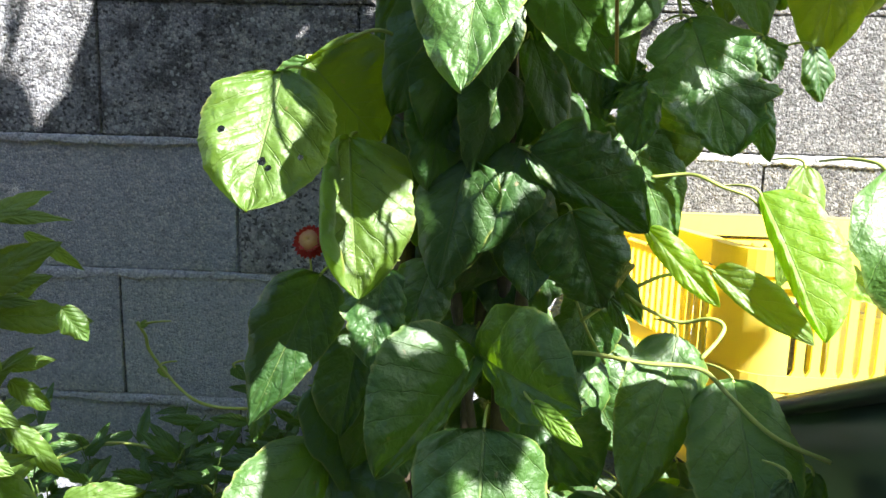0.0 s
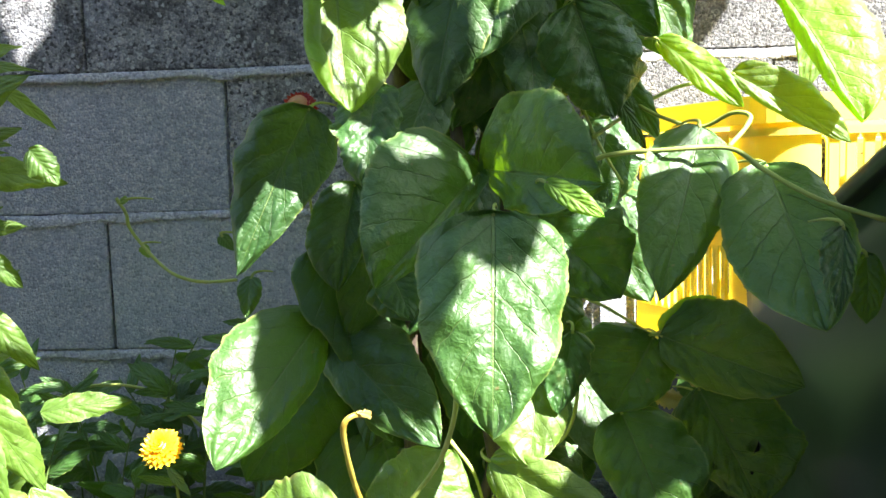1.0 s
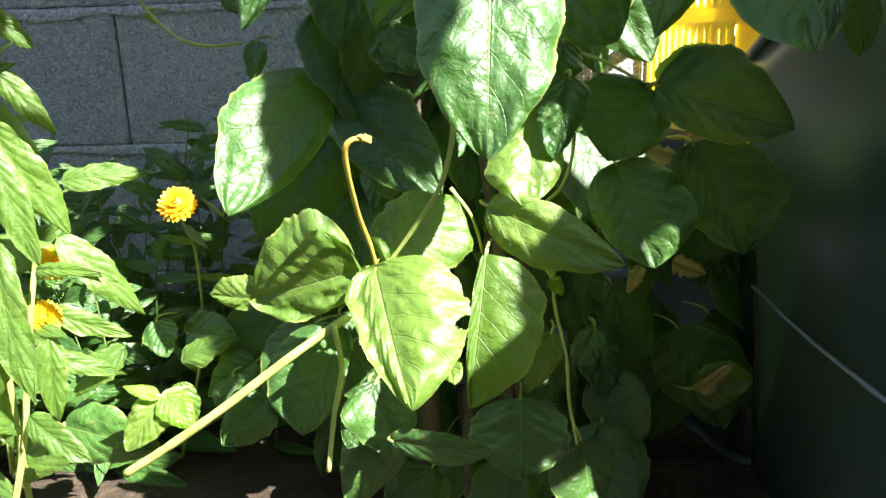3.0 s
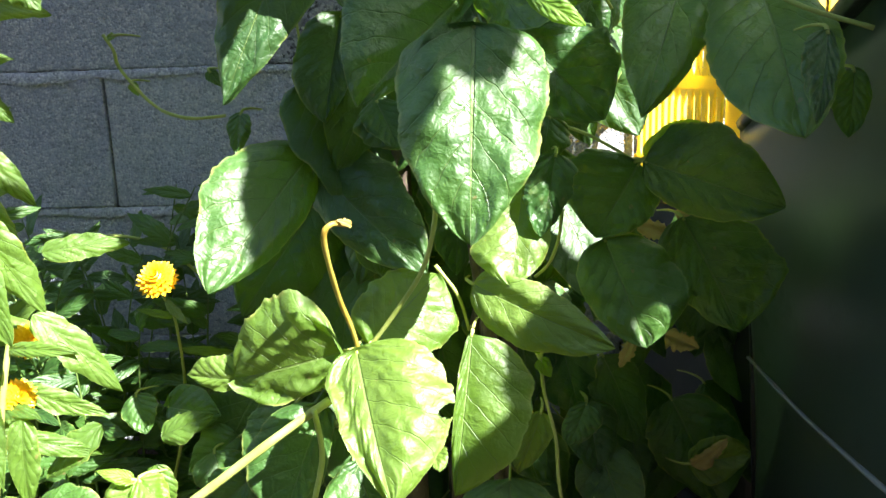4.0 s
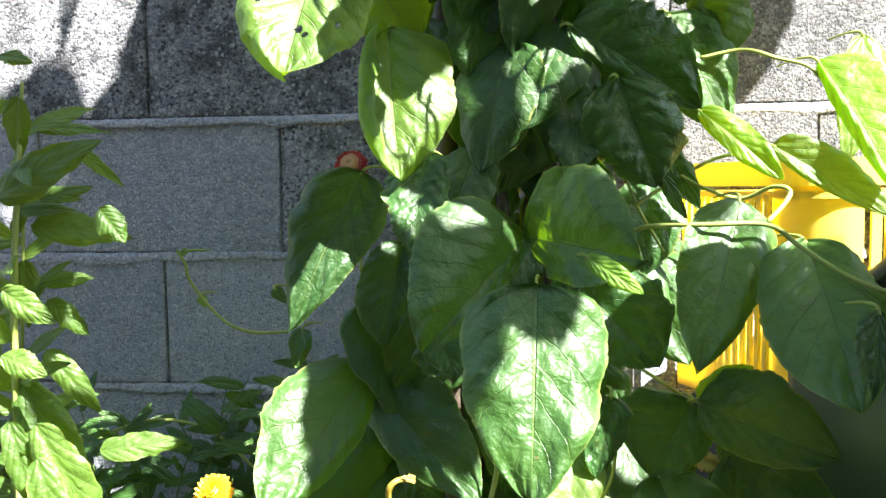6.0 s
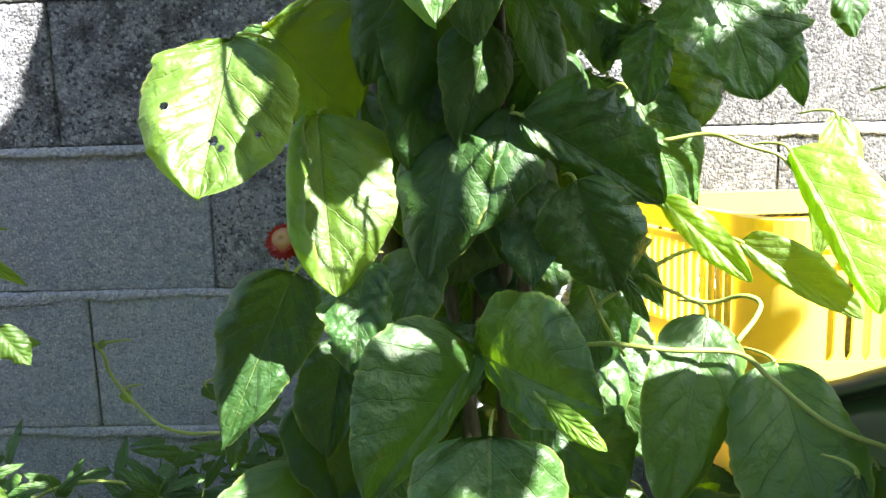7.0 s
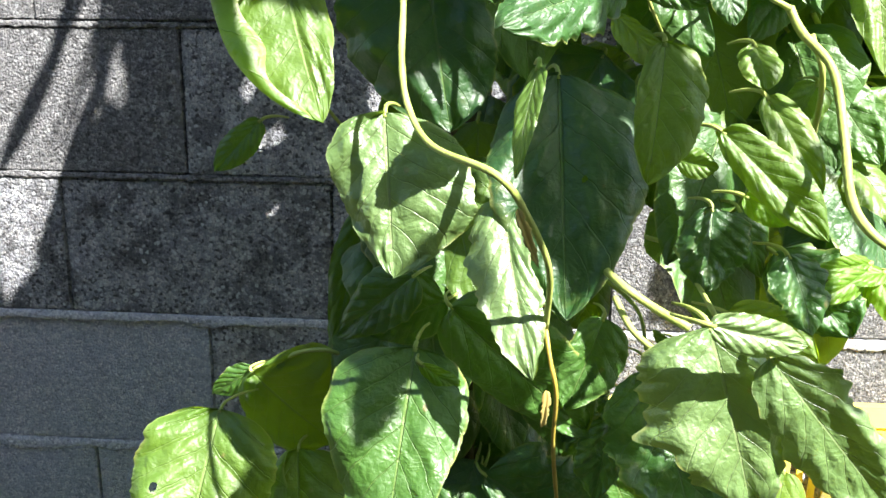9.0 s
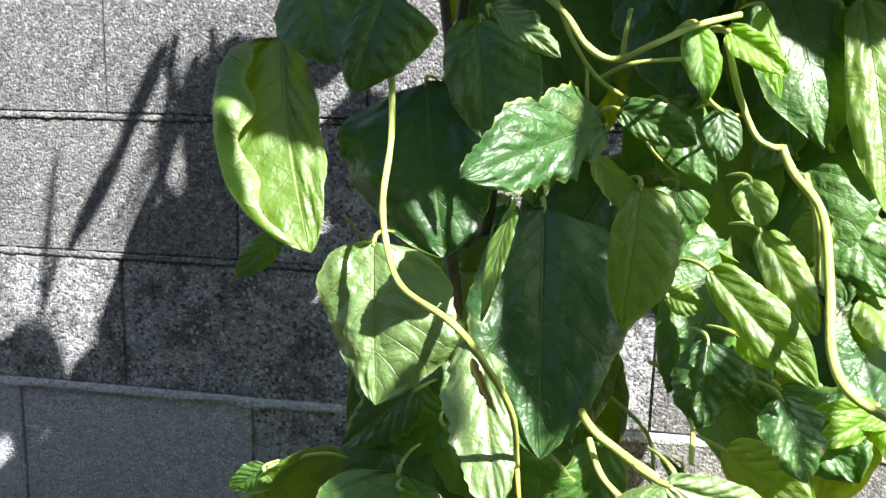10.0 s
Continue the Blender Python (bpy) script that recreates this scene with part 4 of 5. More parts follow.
stem(0.0019, 's', (0.413, -0.440, 0.896), (0.435, -0.450, 0.916), (0.455, -0.450, 0.932), (0.485, -0.460, 0.941), (0.515, -0.450, 0.928))
stem(0.0020, 's', (0.524, -0.380, 1.065), (0.523, -0.390, 1.025), (0.519, -0.400, 0.974), (0.511, -0.410, 0.934))
stem(0.0017, 's', (0.552, -0.520, 0.418), (0.571, -0.520, 0.390), (0.579, -0.500, 0.352))
stem(0.0017, 's', (0.416, -0.400, 0.545), (0.417, -0.400, 0.512), (0.417, -0.410, 0.490))
stem(0.0015, 's', (0.676, -0.450, 0.699), (0.688, -0.460, 0.668), (0.709, -0.460, 0.631))
stem(0.0019, 's', (0.535, -0.400, 1.082), (0.534, -0.410, 1.037), (0.528, -0.420, 0.977))
stem(0.0020, 's', (0.700, -0.660, 1.059), (0.707, -0.680, 1.048), (0.719, -0.690, 1.039))
stem(0.0016, 's', (0.481, -0.420, 1.146), (0.498, -0.410, 1.123), (0.515, -0.400, 1.103), (0.545, -0.400, 1.108))
stem(0.0017, 's', (0.742, -0.500, 1.058), (0.759, -0.520, 1.055), (0.765, -0.580, 1.044), (0.756, -0.660, 1.051))
stem(0.0017, 's', (0.717, -0.450, 1.011), (0.741, -0.460, 0.994), (0.751, -0.460, 0.977), (0.754, -0.470, 0.956))
stem(0.0015, 's', (0.667, -0.580, 1.307), (0.678, -0.580, 1.283), (0.695, -0.570, 1.260), (0.721, -0.550, 1.245))
stem(0.0014, 's', (0.695, -0.560, 1.261), (0.715, -0.570, 1.270), (0.744, -0.570, 1.273))
stem(0.0020, 's', (0.768, -0.590, 1.281), (0.776, -0.590, 1.253), (0.787, -0.590, 1.229), (0.797, -0.590, 1.222), (0.807, -0.570, 1.221))
stem(0.0014, 's', (0.707, -0.630, 1.268), (0.708, -0.640, 1.282), (0.710, -0.640, 1.295))
stem(0.0014, 's', (0.744, -0.570, 1.273), (0.770, -0.550, 1.244), (0.811, -0.440, 1.238))
stem(0.0012, 's', (0.687, -0.550, 1.268), (0.689, -0.550, 1.243), (0.697, -0.460, 1.224))
stem(0.0012, 's', (0.718, -0.540, 1.247), (0.730, -0.540, 1.218), (0.765, -0.440, 1.186))

# the old woody stems that climb the stake
for dx, dy, ph in ((0.0, 0.0, 0.0), (0.018, 0.01, 2.0), (-0.02, 0.018, 4.0)):
    pts = [(0.592 + dx + 0.018 * math.sin(z * 9 + ph), -0.425 + dy + 0.018 * math.cos(z * 9 + ph), z) for z in np.linspace(-0.02, 2.0, 22)]
    v, f = tube(spline(pts, 5), 0.006, 8, 0.3, 0.7, 9)
    child("stem", mesh_of("stem", v, f, BARK), vine, label="dark woody stem")

# leaves deeper inside the vine
rnd = random.Random(11)


def inner_leaves(count, xs, ys, zs, sizes, kinds, spread=35, join=True):
    for i in range(count):
        x, y, z = rnd.uniform(*xs), rnd.uniform(*ys), rnd.uniform(*zs)
        ln = rnd.uniform(*sizes)
        d = Vector((rnd.uniform(-0.6, 0.6), rnd.uniform(-0.5, 0.15), -1)).normalized() * ln
        leaf(x, y, z, x + d.x, y + d.y, z + d.z, ln * rnd.uniform(0.58, 0.76), rnd.uniform(-spread, spread), 12, 25, rnd.choice(kinds), coarse=True, join=join)


inner_leaves(60, (0.50, 0.72), (-0.42, -0.27), (0.62, 1.05), (0.09, 0.14), "gggk", join=False)
inner_leaves(16, (0.54, 0.68), (-0.465, -0.445), (0.72, 1.04), (0.09, 0.13), "gggk", join=False)
inner_leaves(120, (0.54, 1.05), (-0.46, -0.22), (1.05, 1.62), (0.09, 0.15), "gggkl")
inner_leaves(56, (0.42, 0.69), (-0.40, -0.24), (0.30, 0.65), (0.09, 0.15), "gggk", join=False)
inner_leaves(45, (0.34, 0.72), (-0.48, -0.20), (0.08, 0.32), (0.09, 0.14), "ggg")
inner_leaves(24, (0.72, 0.92), (-0.26, -0.20), (0.10, 0.42), (0.09, 0.14), "ggg")
inner_leaves(60, (0.74, 1.04), (-0.50, -0.30), (1.06, 1.50), (0.09, 0.14), "gggkl")
# unseen crown above and shoots forward beside the path, added to cast dappled shade
SHADE_CROWN = (
    0, 3, 9, 12, 13, 18, 21, 24, 33, 36, 39, 45, 48, 51, 54, 57, 60, 61,
    66, 72, 75, 81, 84, 85, 89, 90, 93, 98, 99, 108, 111, 114, 120, 123, 132, 138,
    141, 147, 150, 153, 156, 159, 162, 164, 165, 168, 173, 174, 177, 195, 198, 204, 207, 210,
    213, 216, 219, 222, 225, 231, 234, 236, 237, 240, 277, 467, 497, 673, 916, 969,
    995, 1094, 1146, 1668, 1766, 1917, 2457, 2577, 2625, 2641, 2744, 2917, 3128, 3237, 3499, 3965, 4193, 4582,
    4751, 4822,
)


def shade_leaf(i):
    """One unseen leaf of the crown, by its number, added for its shadow."""
    r = random.Random(7000 + i)
    if i % 3 == 0:
        x, y, z = r.uniform(0.30, 1.35), r.uniform(-0.72, -0.36), r.uniform(1.47, 2.05)
    elif i % 3 == 1:
        x, y, z = r.uniform(0.85, 1.5), r.uniform(-1.1, -0.55), r.uniform(0.75, 1.6)
    else:
        x, y, z = r.uniform(0.45, 1.5), r.uniform(-1.1, -0.6), r.uniform(1.4, 2.05)
    ln = r.uniform(0.11, 0.18)
    d = Vector((r.uniform(-0.6, 0.6), r.uniform(-0.5, 0.15), -1)).normalized() * ln
    return leaf(x, y, z, x + d.x, y + d.y, z + d.z, ln * r.uniform(0.58, 0.8), r.uniform(-45, 45), 12, 25, r.choice("ggkl"), coarse=True, join=True)


# unseen leaves over the crown, added to keep sky light off the vine
SHADE_ROOF = (
    2, 8, 14, 23, 38, 44, 68, 77, 83, 86, 92, 101, 113, 116, 134, 143, 179, 182,
    185, 200, 206, 209, 215, 233, 272, 284, 296, 302, 308, 320, 338, 344, 353, 356, 362, 368,
    371, 374, 380, 386, 395, 401, 407, 413, 425, 431, 437, 440, 464, 485, 500, 506, 518, 521,
    524, 530, 566, 569, 572, 593, 599, 602, 614, 623, 626, 647, 662, 671, 689, 692, 698, 704,
    707, 725, 728, 737, 740, 746, 749, 758, 779, 800, 815, 821, 836, 842, 851, 863, 866, 869,
    875, 908, 911, 932, 947,
)
for i in SHADE_CROWN + SHADE_ROOF:
    shade_leaf(i)
# one more unseen leaf, set to shade the large mottled leaf
leaf(1.045, -0.930, 1.650, 1.010, -0.950, 1.535, 0.10, 10, 12, 20, 'g', coarse=True, join=True)

for key, (verts, faces, uvs) in POOL.items():
    ob = child("stalk" if key == "stem_green" else "foliage", mesh_of("foliage", verts, faces, bpy.data.materials[key], uvs), vine)
    tagged(ob, kind="stuff")

# unseen long shoots, added to carry the shade-casting leaves
stem(0.0028, 's', (0.72, -0.46, 1.55), (0.95, -0.60, 1.92), (1.18, -0.78, 1.80), (1.30, -0.88, 1.50))
stem(0.0026, 's', (0.80, -0.48, 1.50), (1.05, -0.72, 1.75), (1.22, -0.95, 1.62), (1.36, -1.02, 1.30))
stem(0.0028, 's', (0.66, -0.45, 1.58), (0.70, -0.62, 1.95), (0.85, -0.85, 1.98), (1.02, -1.00, 1.82))

# unseen narrow leaves at the very top, added to streak the wall with shadow
def streak_leaf(bx, by, bz, tx, ty, tz, width):
    COUNT[0] += 1
    b, t = Vector((bx, by, bz)), Vector((tx, ty, tz))
    me = leaf_mesh("leaf", (t - b).length, width, 8, 18, LEAF["g"], COUNT[0], broad=0.45, power=1.8, pleat=0.01, ripple=0.05, nu=6, nv=24)
    return child("leaf", me, vine, set_leaf(b, t, 0, SUN))


streak_leaf(0.805, -0.620, 2.332, 0.712, -0.620, 2.157, 0.026)
streak_leaf(0.738, -0.620, 2.197, 0.622, -0.620, 2.009, 0.028)
streak_leaf(0.611, -0.620, 2.026, 0.568, -0.620, 1.896, 0.011)
streak_leaf(0.873, -0.660, 2.367, 0.799, -0.660, 2.199, 0.011)
streak_leaf(0.816, -0.640, 2.230, 0.731, -0.640, 2.061, 0.008)
streak_leaf(0.746, -0.600, 2.142, 0.665, -0.600, 1.991, 0.006)
streak_leaf(0.828, -0.600, 2.285, 0.749, -0.600, 2.079, 0.024)
streak_leaf(0.783, -0.600, 2.142, 0.697, -0.600, 1.984, 0.020)
streak_leaf(0.859, -0.600, 2.277, 0.795, -0.600, 2.165, 0.022)
streak_leaf(0.619, -0.620, 2.180, 0.569, -0.620, 1.905, 0.011)
streak_leaf(0.696, -0.620, 2.318, 0.654, -0.620, 2.242, 0.005)
# broad unseen leaves, added to darken the wall between the streaks
leaf(0.897, -0.560, 2.218, 0.857, -0.560, 2.088, 0.085, 20, 10, 15, 'g', coarse=True)
leaf(0.841, -0.560, 2.158, 0.801, -0.560, 2.028, 0.085, 20, 10, 15, 'g', coarse=True)
leaf(0.882, -0.560, 2.104, 0.842, -0.560, 1.974, 0.085, 20, 10, 15, 'g', coarse=True)
leaf(0.804, -0.560, 2.095, 0.764, -0.560, 1.965, 0.085, 20, 10, 15, 'g', coarse=True)
leaf(0.758, -0.560, 2.023, 0.718, -0.560, 1.893, 0.085, 20, 10, 15, 'g', coarse=True)
leaf(0.841, -0.560, 2.033, 0.801, -0.560, 1.903, 0.085, 20, 10, 15, 'g', coarse=True)
leaf(0.907, -0.560, 2.034, 0.867, -0.560, 1.904, 0.085, 20, 10, 15, 'g', coarse=True)
leaf(0.914, -0.560, 2.166, 0.874, -0.560, 2.036, 0.085, 20, 10, 15, 'g', coarse=True)
leaf(0.828, -0.560, 2.211, 0.788, -0.560, 2.081, 0.085, 20, 10, 15, 'g', coarse=True)
leaf(0.724, -0.560, 1.998, 0.684, -0.560, 1.868, 0.085, 20, 10, 15, 'g', coarse=True)
leaf(0.792, -0.560, 2.048, 0.752, -0.560, 1.918, 0.085, 20, 10, 15, 'g', coarse=True)

# the stake
v, f = tube([Vector((0.512 - 0.012 * z, -0.385, z)) for z in np.linspace(-0.05, 0.93, 16)], 0.0125, 8, 0.2, 0.9)
post = new("wooden_stake", mesh_of("wooden_stake", v, f, BARK))
tagged(post, "reddish-brown rough wooden stake behind the bean leaves", "stake")
v, f = tube([Vector((0.61 + 0.004 * math.sin(z * 5), -0.405, z)) for z in np.linspace(-0.05, 1.02, 24)], 0.011, 10, 0.25, 0.85, 6)
stake = new("wooden_stake", mesh_of("wooden_stake", v, f, BARK))
tagged(stake, "dark weathered wooden stake that holds the vine up", "stake")

# ---- yellow crate ----
CX0, CX1, CY0, CY1, CZ0, CZ1 = 0.872, 1.385, -0.290, -0.025, 0.412, 0.718
CXB = 0.792  # the left side runs back to here


def crate_outline(grow, steps=10, radius=0.065):
    """Points round the crate, seen from above, with rounded corners."""
    x0, x1, y0, y1 = CX0 - grow, CX1 + grow, CY0 - grow, CY1 + min(grow, 0.012)
    xb = CXB - grow
    out = []
    for cx, cy, a0, r in ((x1 - 0.03, y1 - 0.03, 0, 0.03), (xb + 0.03, y1 - 0.03, 90, 0.03), (x0 + radius, y0 + radius, 180, radius), (x1 - radius, y0 + radius, 270, radius)):
        for k in range(steps + 1):
            a = radians(a0 + 90 * k / steps)
            out.append((cx + r * math.cos(a), cy + r * math.sin(a)))
    return out


def band(name, z0, z1, outer, inner, taper=0.0):
    """A ring of plastic between two heights."""
    bo, bi = crate_outline(outer - taper), crate_outline(inner - taper)
    to, ti = crate_outline(outer), crate_outline(inner)
    n = len(bo)
    verts = [(x, y, z0) for x, y in bo] + [(x, y, z1) for x, y in to] + [(x, y, z1) for x, y in ti] + [(x, y, z0) for x, y in bi]
    faces = []
    for ring in range(4):
        for k in range(n):
            a, b = ring * n + k, ring * n + (k + 1) % n
            c, d = ((ring + 1) % 4) * n + (k + 1) % n, ((ring + 1) % 4) * n + k
            faces.append((a, b, c, d))
    return mesh_of(name, verts, faces, YELLOW, smooth=False)


crate = thing("plastic_crate", ((CX0 + CX1) / 2, (CY0 + CY1) / 2, CZ0), "bright yellow plastic crate with slotted sides standing by the wall", "crate")
child("rim", band("rim", CZ1 - 0.030, CZ1, 0.008, -0.006), crate)
child("rim_lip", band("rim_lip", CZ1 - 0.044, CZ1 - 0.036, 0.006, -0.002), crate)
child("waist_band", band("waist_band", CZ0 + 0.135, CZ0 + 0.155, 0.001, -0.003), crate)
child("lower_band", band("lower_band", CZ0, CZ0 + 0.045, 0.0, -0.004), crate)
bottom = crate_outline(-0.003)
child("bottom", mesh_of("bottom", [(x, y, CZ0 + 0.004) for x, y in bottom] + [(x, y, CZ0 + 0.009) for x, y in bottom],
                        [tuple(range(len(bottom) - 1, -1, -1)), tuple(range(len(bottom), 2 * len(bottom)))] +
                        [(k, (k + 1) % len(bottom), len(bottom) + (k + 1) % len(bottom), len(bottom) + k) for k in range(len(bottom))], YELLOW, smooth=False), crate)


def crate_bar(x, y, nx, ny, wide, z0, z1, thick=0.004):
    """An upright bar of the side, with widened feet where it meets the bands."""
    t = Vector((-ny, nx, 0))
    n = Vector((nx, ny, 0))
    prof = ((z0, 1.9), (z0 + 0.010, 1.0), (z1 - 0.010, 1.0), (z1, 1.9))
    verts, faces = [], []
    for z, s in prof:
        for a, b in ((-1, 0), (1, 0), (1, -1), (-1, -1)):
            p = Vector((x, y, z)) + t * a * wide * s / 2 + n * b * thick
            verts.append(tuple(p))
    for j in range(3):
        for k in range(4):
            a, b = j * 4 + k, j * 4 + (k + 1) % 4
            faces.append((a, b, b + 4, a + 4))
    return mesh_of("bar", verts, faces, YELLOW, smooth=False)


def crate_side(p, q, n, count, wide):
    for i in range(count):
        s = (i + 0.5) / count
        x, y = p[0] + (q[0] - p[0]) * s, p[1] + (q[1] - p[1]) * s
        child("bar", crate_bar(x, y, n[0], n[1], wide, CZ0 + 0.043, CZ0 + 0.137), crate)
        child("bar", crate_bar(x, y, n[0], n[1], wide, CZ0 + 0.153, CZ1 - 0.040), crate)


crate_side((CXB + 0.02, CY1), (CX1 - 0.02, CY1), (0, 1), 30, 0.0085)
crate_side((CX0 + 0.080, CY0), (CX1 - 0.080, CY0), (0, -1), 19, 0.0105)
crate_side((CX0 - 0.008, CY0 + 0.055), (CXB + 0.004, CY1 - 0.02), (-0.945, -0.327), 13, 0.0075)
crate_side((CX1, CY0 + 0.09), (CX1, CY1 - 0.02), (1, 0), 11, 0.0075)


def corner_panel(a0, cx, cy, r, span=90):
    verts, faces = [], []
    for k in range(13):
        a = radians(a0 + span * k / 12)
        for rr in (r, r - 0.004):
            for z in (CZ0 + 0.04, CZ1 - 0.028):
                verts.append((cx + rr * math.cos(a), cy + rr * math.sin(a), z))
    for k in range(12):
        a = k * 4
        faces += [(a, a + 4, a + 5, a + 1), (a + 2, a + 3, a + 7, a + 6)]
    return mesh_of("corner_panel", verts, faces, YELLOW)


child("corner_panel", corner_panel(165, CX0 + 0.065, CY0 + 0.065, 0.065, 115), crate)
child("corner_panel", corner_panel(270, CX1 - 0.065, CY0 + 0.065, 0.065), crate)

# added stand for the crate; its black stands for the shade underneath
stand_rings = []
for z, g in ((0.0, 0.012), (0.30, 0.0), (0.396, -0.004), (0.405, -0.012), (0.4105, -0.03)):
    stand_rings += [(x, y, z) for x, y in crate_outline(g - 0.01)]
ring = len(crate_outline(0))
stand_faces = [(r * ring + k, r * ring + (k + 1) % ring, (r + 1) * ring + (k + 1) % ring, (r + 1) * ring + k) for r in range(4) for k in range(ring)]
stand_faces.append(tuple(range(4 * ring, 5 * ring)))
tub = thing("crate_stand", ((CX0 + CX1) / 2, (CY0 + CY1) / 2, 0.0), "black stand added under the yellow crate, dark for the shaded gap", "tub")
child("tub_body", mesh_of("tub_body", stand_rings, stand_faces, BLACK, smooth=False), tub)
v, f = tube([Vector((x, y, 0.012)) for x, y in crate_outline(0.006) + crate_outline(0.006)[:1]], 0.010, 8, 0.05)
child("rim", mesh_of("rim", v, f, BLACK), tub)

bucket = thing("bucket", (1.155, -0.160, CZ0 + 0.009), "white plastic bucket with a lid standing in the yellow crate", "bucket")


def turned(name, rings, material, sides=40):
    """A round body from radius and height pairs, closed at both ends."""
    verts = [(1.155 + r * math.cos(math.tau * k / sides), -0.160 + r * math.sin(math.tau * k / sides), z) for r, z in rings for k in range(sides)]
    faces = [(j * sides + k, j * sides + (k + 1) % sides, (j + 1) * sides + (k + 1) % sides, (j + 1) * sides + k) for j in range(len(rings) - 1) for k in range(sides)]
    faces += [tuple(range(sides - 1, -1, -1)), tuple(range((len(rings) - 1) * sides, len(rings) * sides))]
    return mesh_of(name, verts, faces, material, smooth=False)


child("body", turned("body", ((0.0940, CZ0 + 0.0095), (0.0970, CZ0 + 0.014), (0.1040, CZ0 + 0.205), (0.1080, CZ0 + 0.207), (0.1080, CZ0 + 0.214), (0.1040, CZ0 + 0.216), (0.1050, CZ0 + 0.240)), WHITE), bucket)
child("lid", turned("lid", ((0.1065, CZ0 + 0.241), (0.1105, CZ0 + 0.243), (0.1115, CZ0 + 0.254), (0.1090, CZ0 + 0.259), (0.1040, CZ0 + 0.260), (0.1010, CZ0 + 0.257), (0.0880, CZ0 + 0.257)), WHITE), bucket)

# ---- black panel with a rolled rim ----
panel = thing("black_bin", (0.9, -0.6, 0.0), "dark green-black scuffed plastic bin with a rolled rim beside the vine", "bin")


def panel_top(s):
    """The rim's course from the far end to the near end."""
    return Vector((0.872 + 0.025 * s, -0.30 - 0.36 * s, 0.515 + 0.18 * s))


side_verts, side_faces = [], []
for i in range(25):
    s = i / 24
    top = panel_top(s)
    for j in range(13):
        k = j / 12
        out = 0.006 * math.sin(k * 5 + s * 4)
        side_verts.append((top.x + 0.03 * (1 - k) + out, top.y, 0.0 + top.z * k))
for i in range(24):
    for j in range(12):
        a = i * 13 + j
        side_faces.append((a, a + 13, a + 14, a + 1))
side = mesh_of("bin_side", side_verts, side_faces, SHEET)
side_ob = child("bin_side", side, panel)
solid = side_ob.modifiers.new("thick", "SOLIDIFY")
solid.thickness, solid.offset = 0.004, -1.0
far_verts = [(0.905, -0.30, 0.0), (1.45, -0.34, 0.0), (1.45, -0.34, 0.515), (0.872, -0.30, 0.515), (0.905, -0.306, 0.0), (1.45, -0.346, 0.0), (1.45, -0.346, 0.515), (0.872, -0.306, 0.515)]
child("bin_end", mesh_of("bin_end", far_verts, [(0, 1, 2, 3), (7, 6, 5, 4), (0, 4, 5, 1), (1, 5, 6, 2), (2, 6, 7, 3), (3, 7, 4, 0)], BLACK, smooth=False), panel)
# unseen near end and right side, added to shade the lower part of the bin
near_verts = [(0.927, -0.655, 0.0), (1.44, -0.70, 0.0), (1.44, -0.70, 0.69), (0.899, -0.655, 0.69), (0.927, -0.661, 0.0), (1.44, -0.706, 0.0), (1.44, -0.706, 0.69), (0.899, -0.661, 0.69)]
side_faces_box = [(3, 2, 1, 0), (4, 5, 6, 7), (1, 5, 4, 0), (2, 6, 5, 1), (3, 7, 6, 2), (0, 4, 7, 3)]
child("bin_end", mesh_of("bin_end", near_verts, side_faces_box, BLACK, smooth=False), panel)
right_verts = [(1.44, -0.70, 0.0), (1.45, -0.34, 0.0), (1.45, -0.34, 0.515), (1.44, -0.70, 0.69), (1.446, -0.70, 0.0), (1.456, -0.34, 0.0), (1.456, -0.34, 0.515), (1.446, -0.70, 0.69)]
child("bin_side", mesh_of("bin_side", right_verts, side_faces_box, BLACK, smooth=False), panel)
v, f = tube([panel_top(s) for s in np.linspace(0, 1, 30)], 0.010, 10, 0.05)
child("rim", mesh_of("rim", v, f, BLACK), panel)
v, f = tube(spline([(0.882, -0.32, 0.257), (0.884, -0.48, 0.262), (0.892, -0.60, 0.266), (0.897, -0.655, 0.268)], 8), 0.0022, 6, 0.4)
child("crease", mesh_of("crease", v, f, SCRATCH), panel, label="pale scratched crease along the side")

# ---- strawflower plants ----
plants = {}


def plant(key, at, label):
    plants[key] = thing("strawflower_plant", at, label, "flower plant", "strawflower plants")
    return plants[key]


plant("front", (0.06, -0.52, 0.0), "sunlit strawflower plant with pale green lance-shaped leaves and yellow flowers")
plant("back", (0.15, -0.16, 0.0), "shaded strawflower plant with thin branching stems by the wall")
plant("red", (0.40, -0.30, 0.0), "thin strawflower plant with dark red flower heads behind the bean leaves")


def blade(bx, by, bz, tx, ty, tz, width, turn, parent=None, bend=30, kind="w"):
    COUNT[0] += 1
    seed = COUNT[0]
    rnd = random.Random(seed)
    b, t = Vector((bx, by, bz)), Vector((tx, ty, tz))
    me = leaf_mesh("leaf", (t - b).length, width, 14, bend, LEAF[kind], seed, broad=0.44, power=1.3, pleat=0.005, ripple=0.12, nu=12, nv=28, veins=9)
    return child("leaf", me, parent or plants["front"], set_leaf(b, t, turn + rnd.uniform(-12, 12), (0.1, -0.9, 0.55)))


blade(0.154, -0.560, 0.490, 0.204, -0.540, 0.384, 0.041, 10)
blade(0.164, -0.575, 0.465, 0.187, -0.570, 0.362, 0.032, -10)
blade(0.150, -0.570, 0.387, 0.180, -0.600, 0.242, 0.042, 8)
blade(0.166, -0.500, 0.371, 0.230, -0.470, 0.279, 0.034, -10)
blade(0.166, -0.540, 0.283, 0.161, -0.540, 0.193, 0.030, 0)
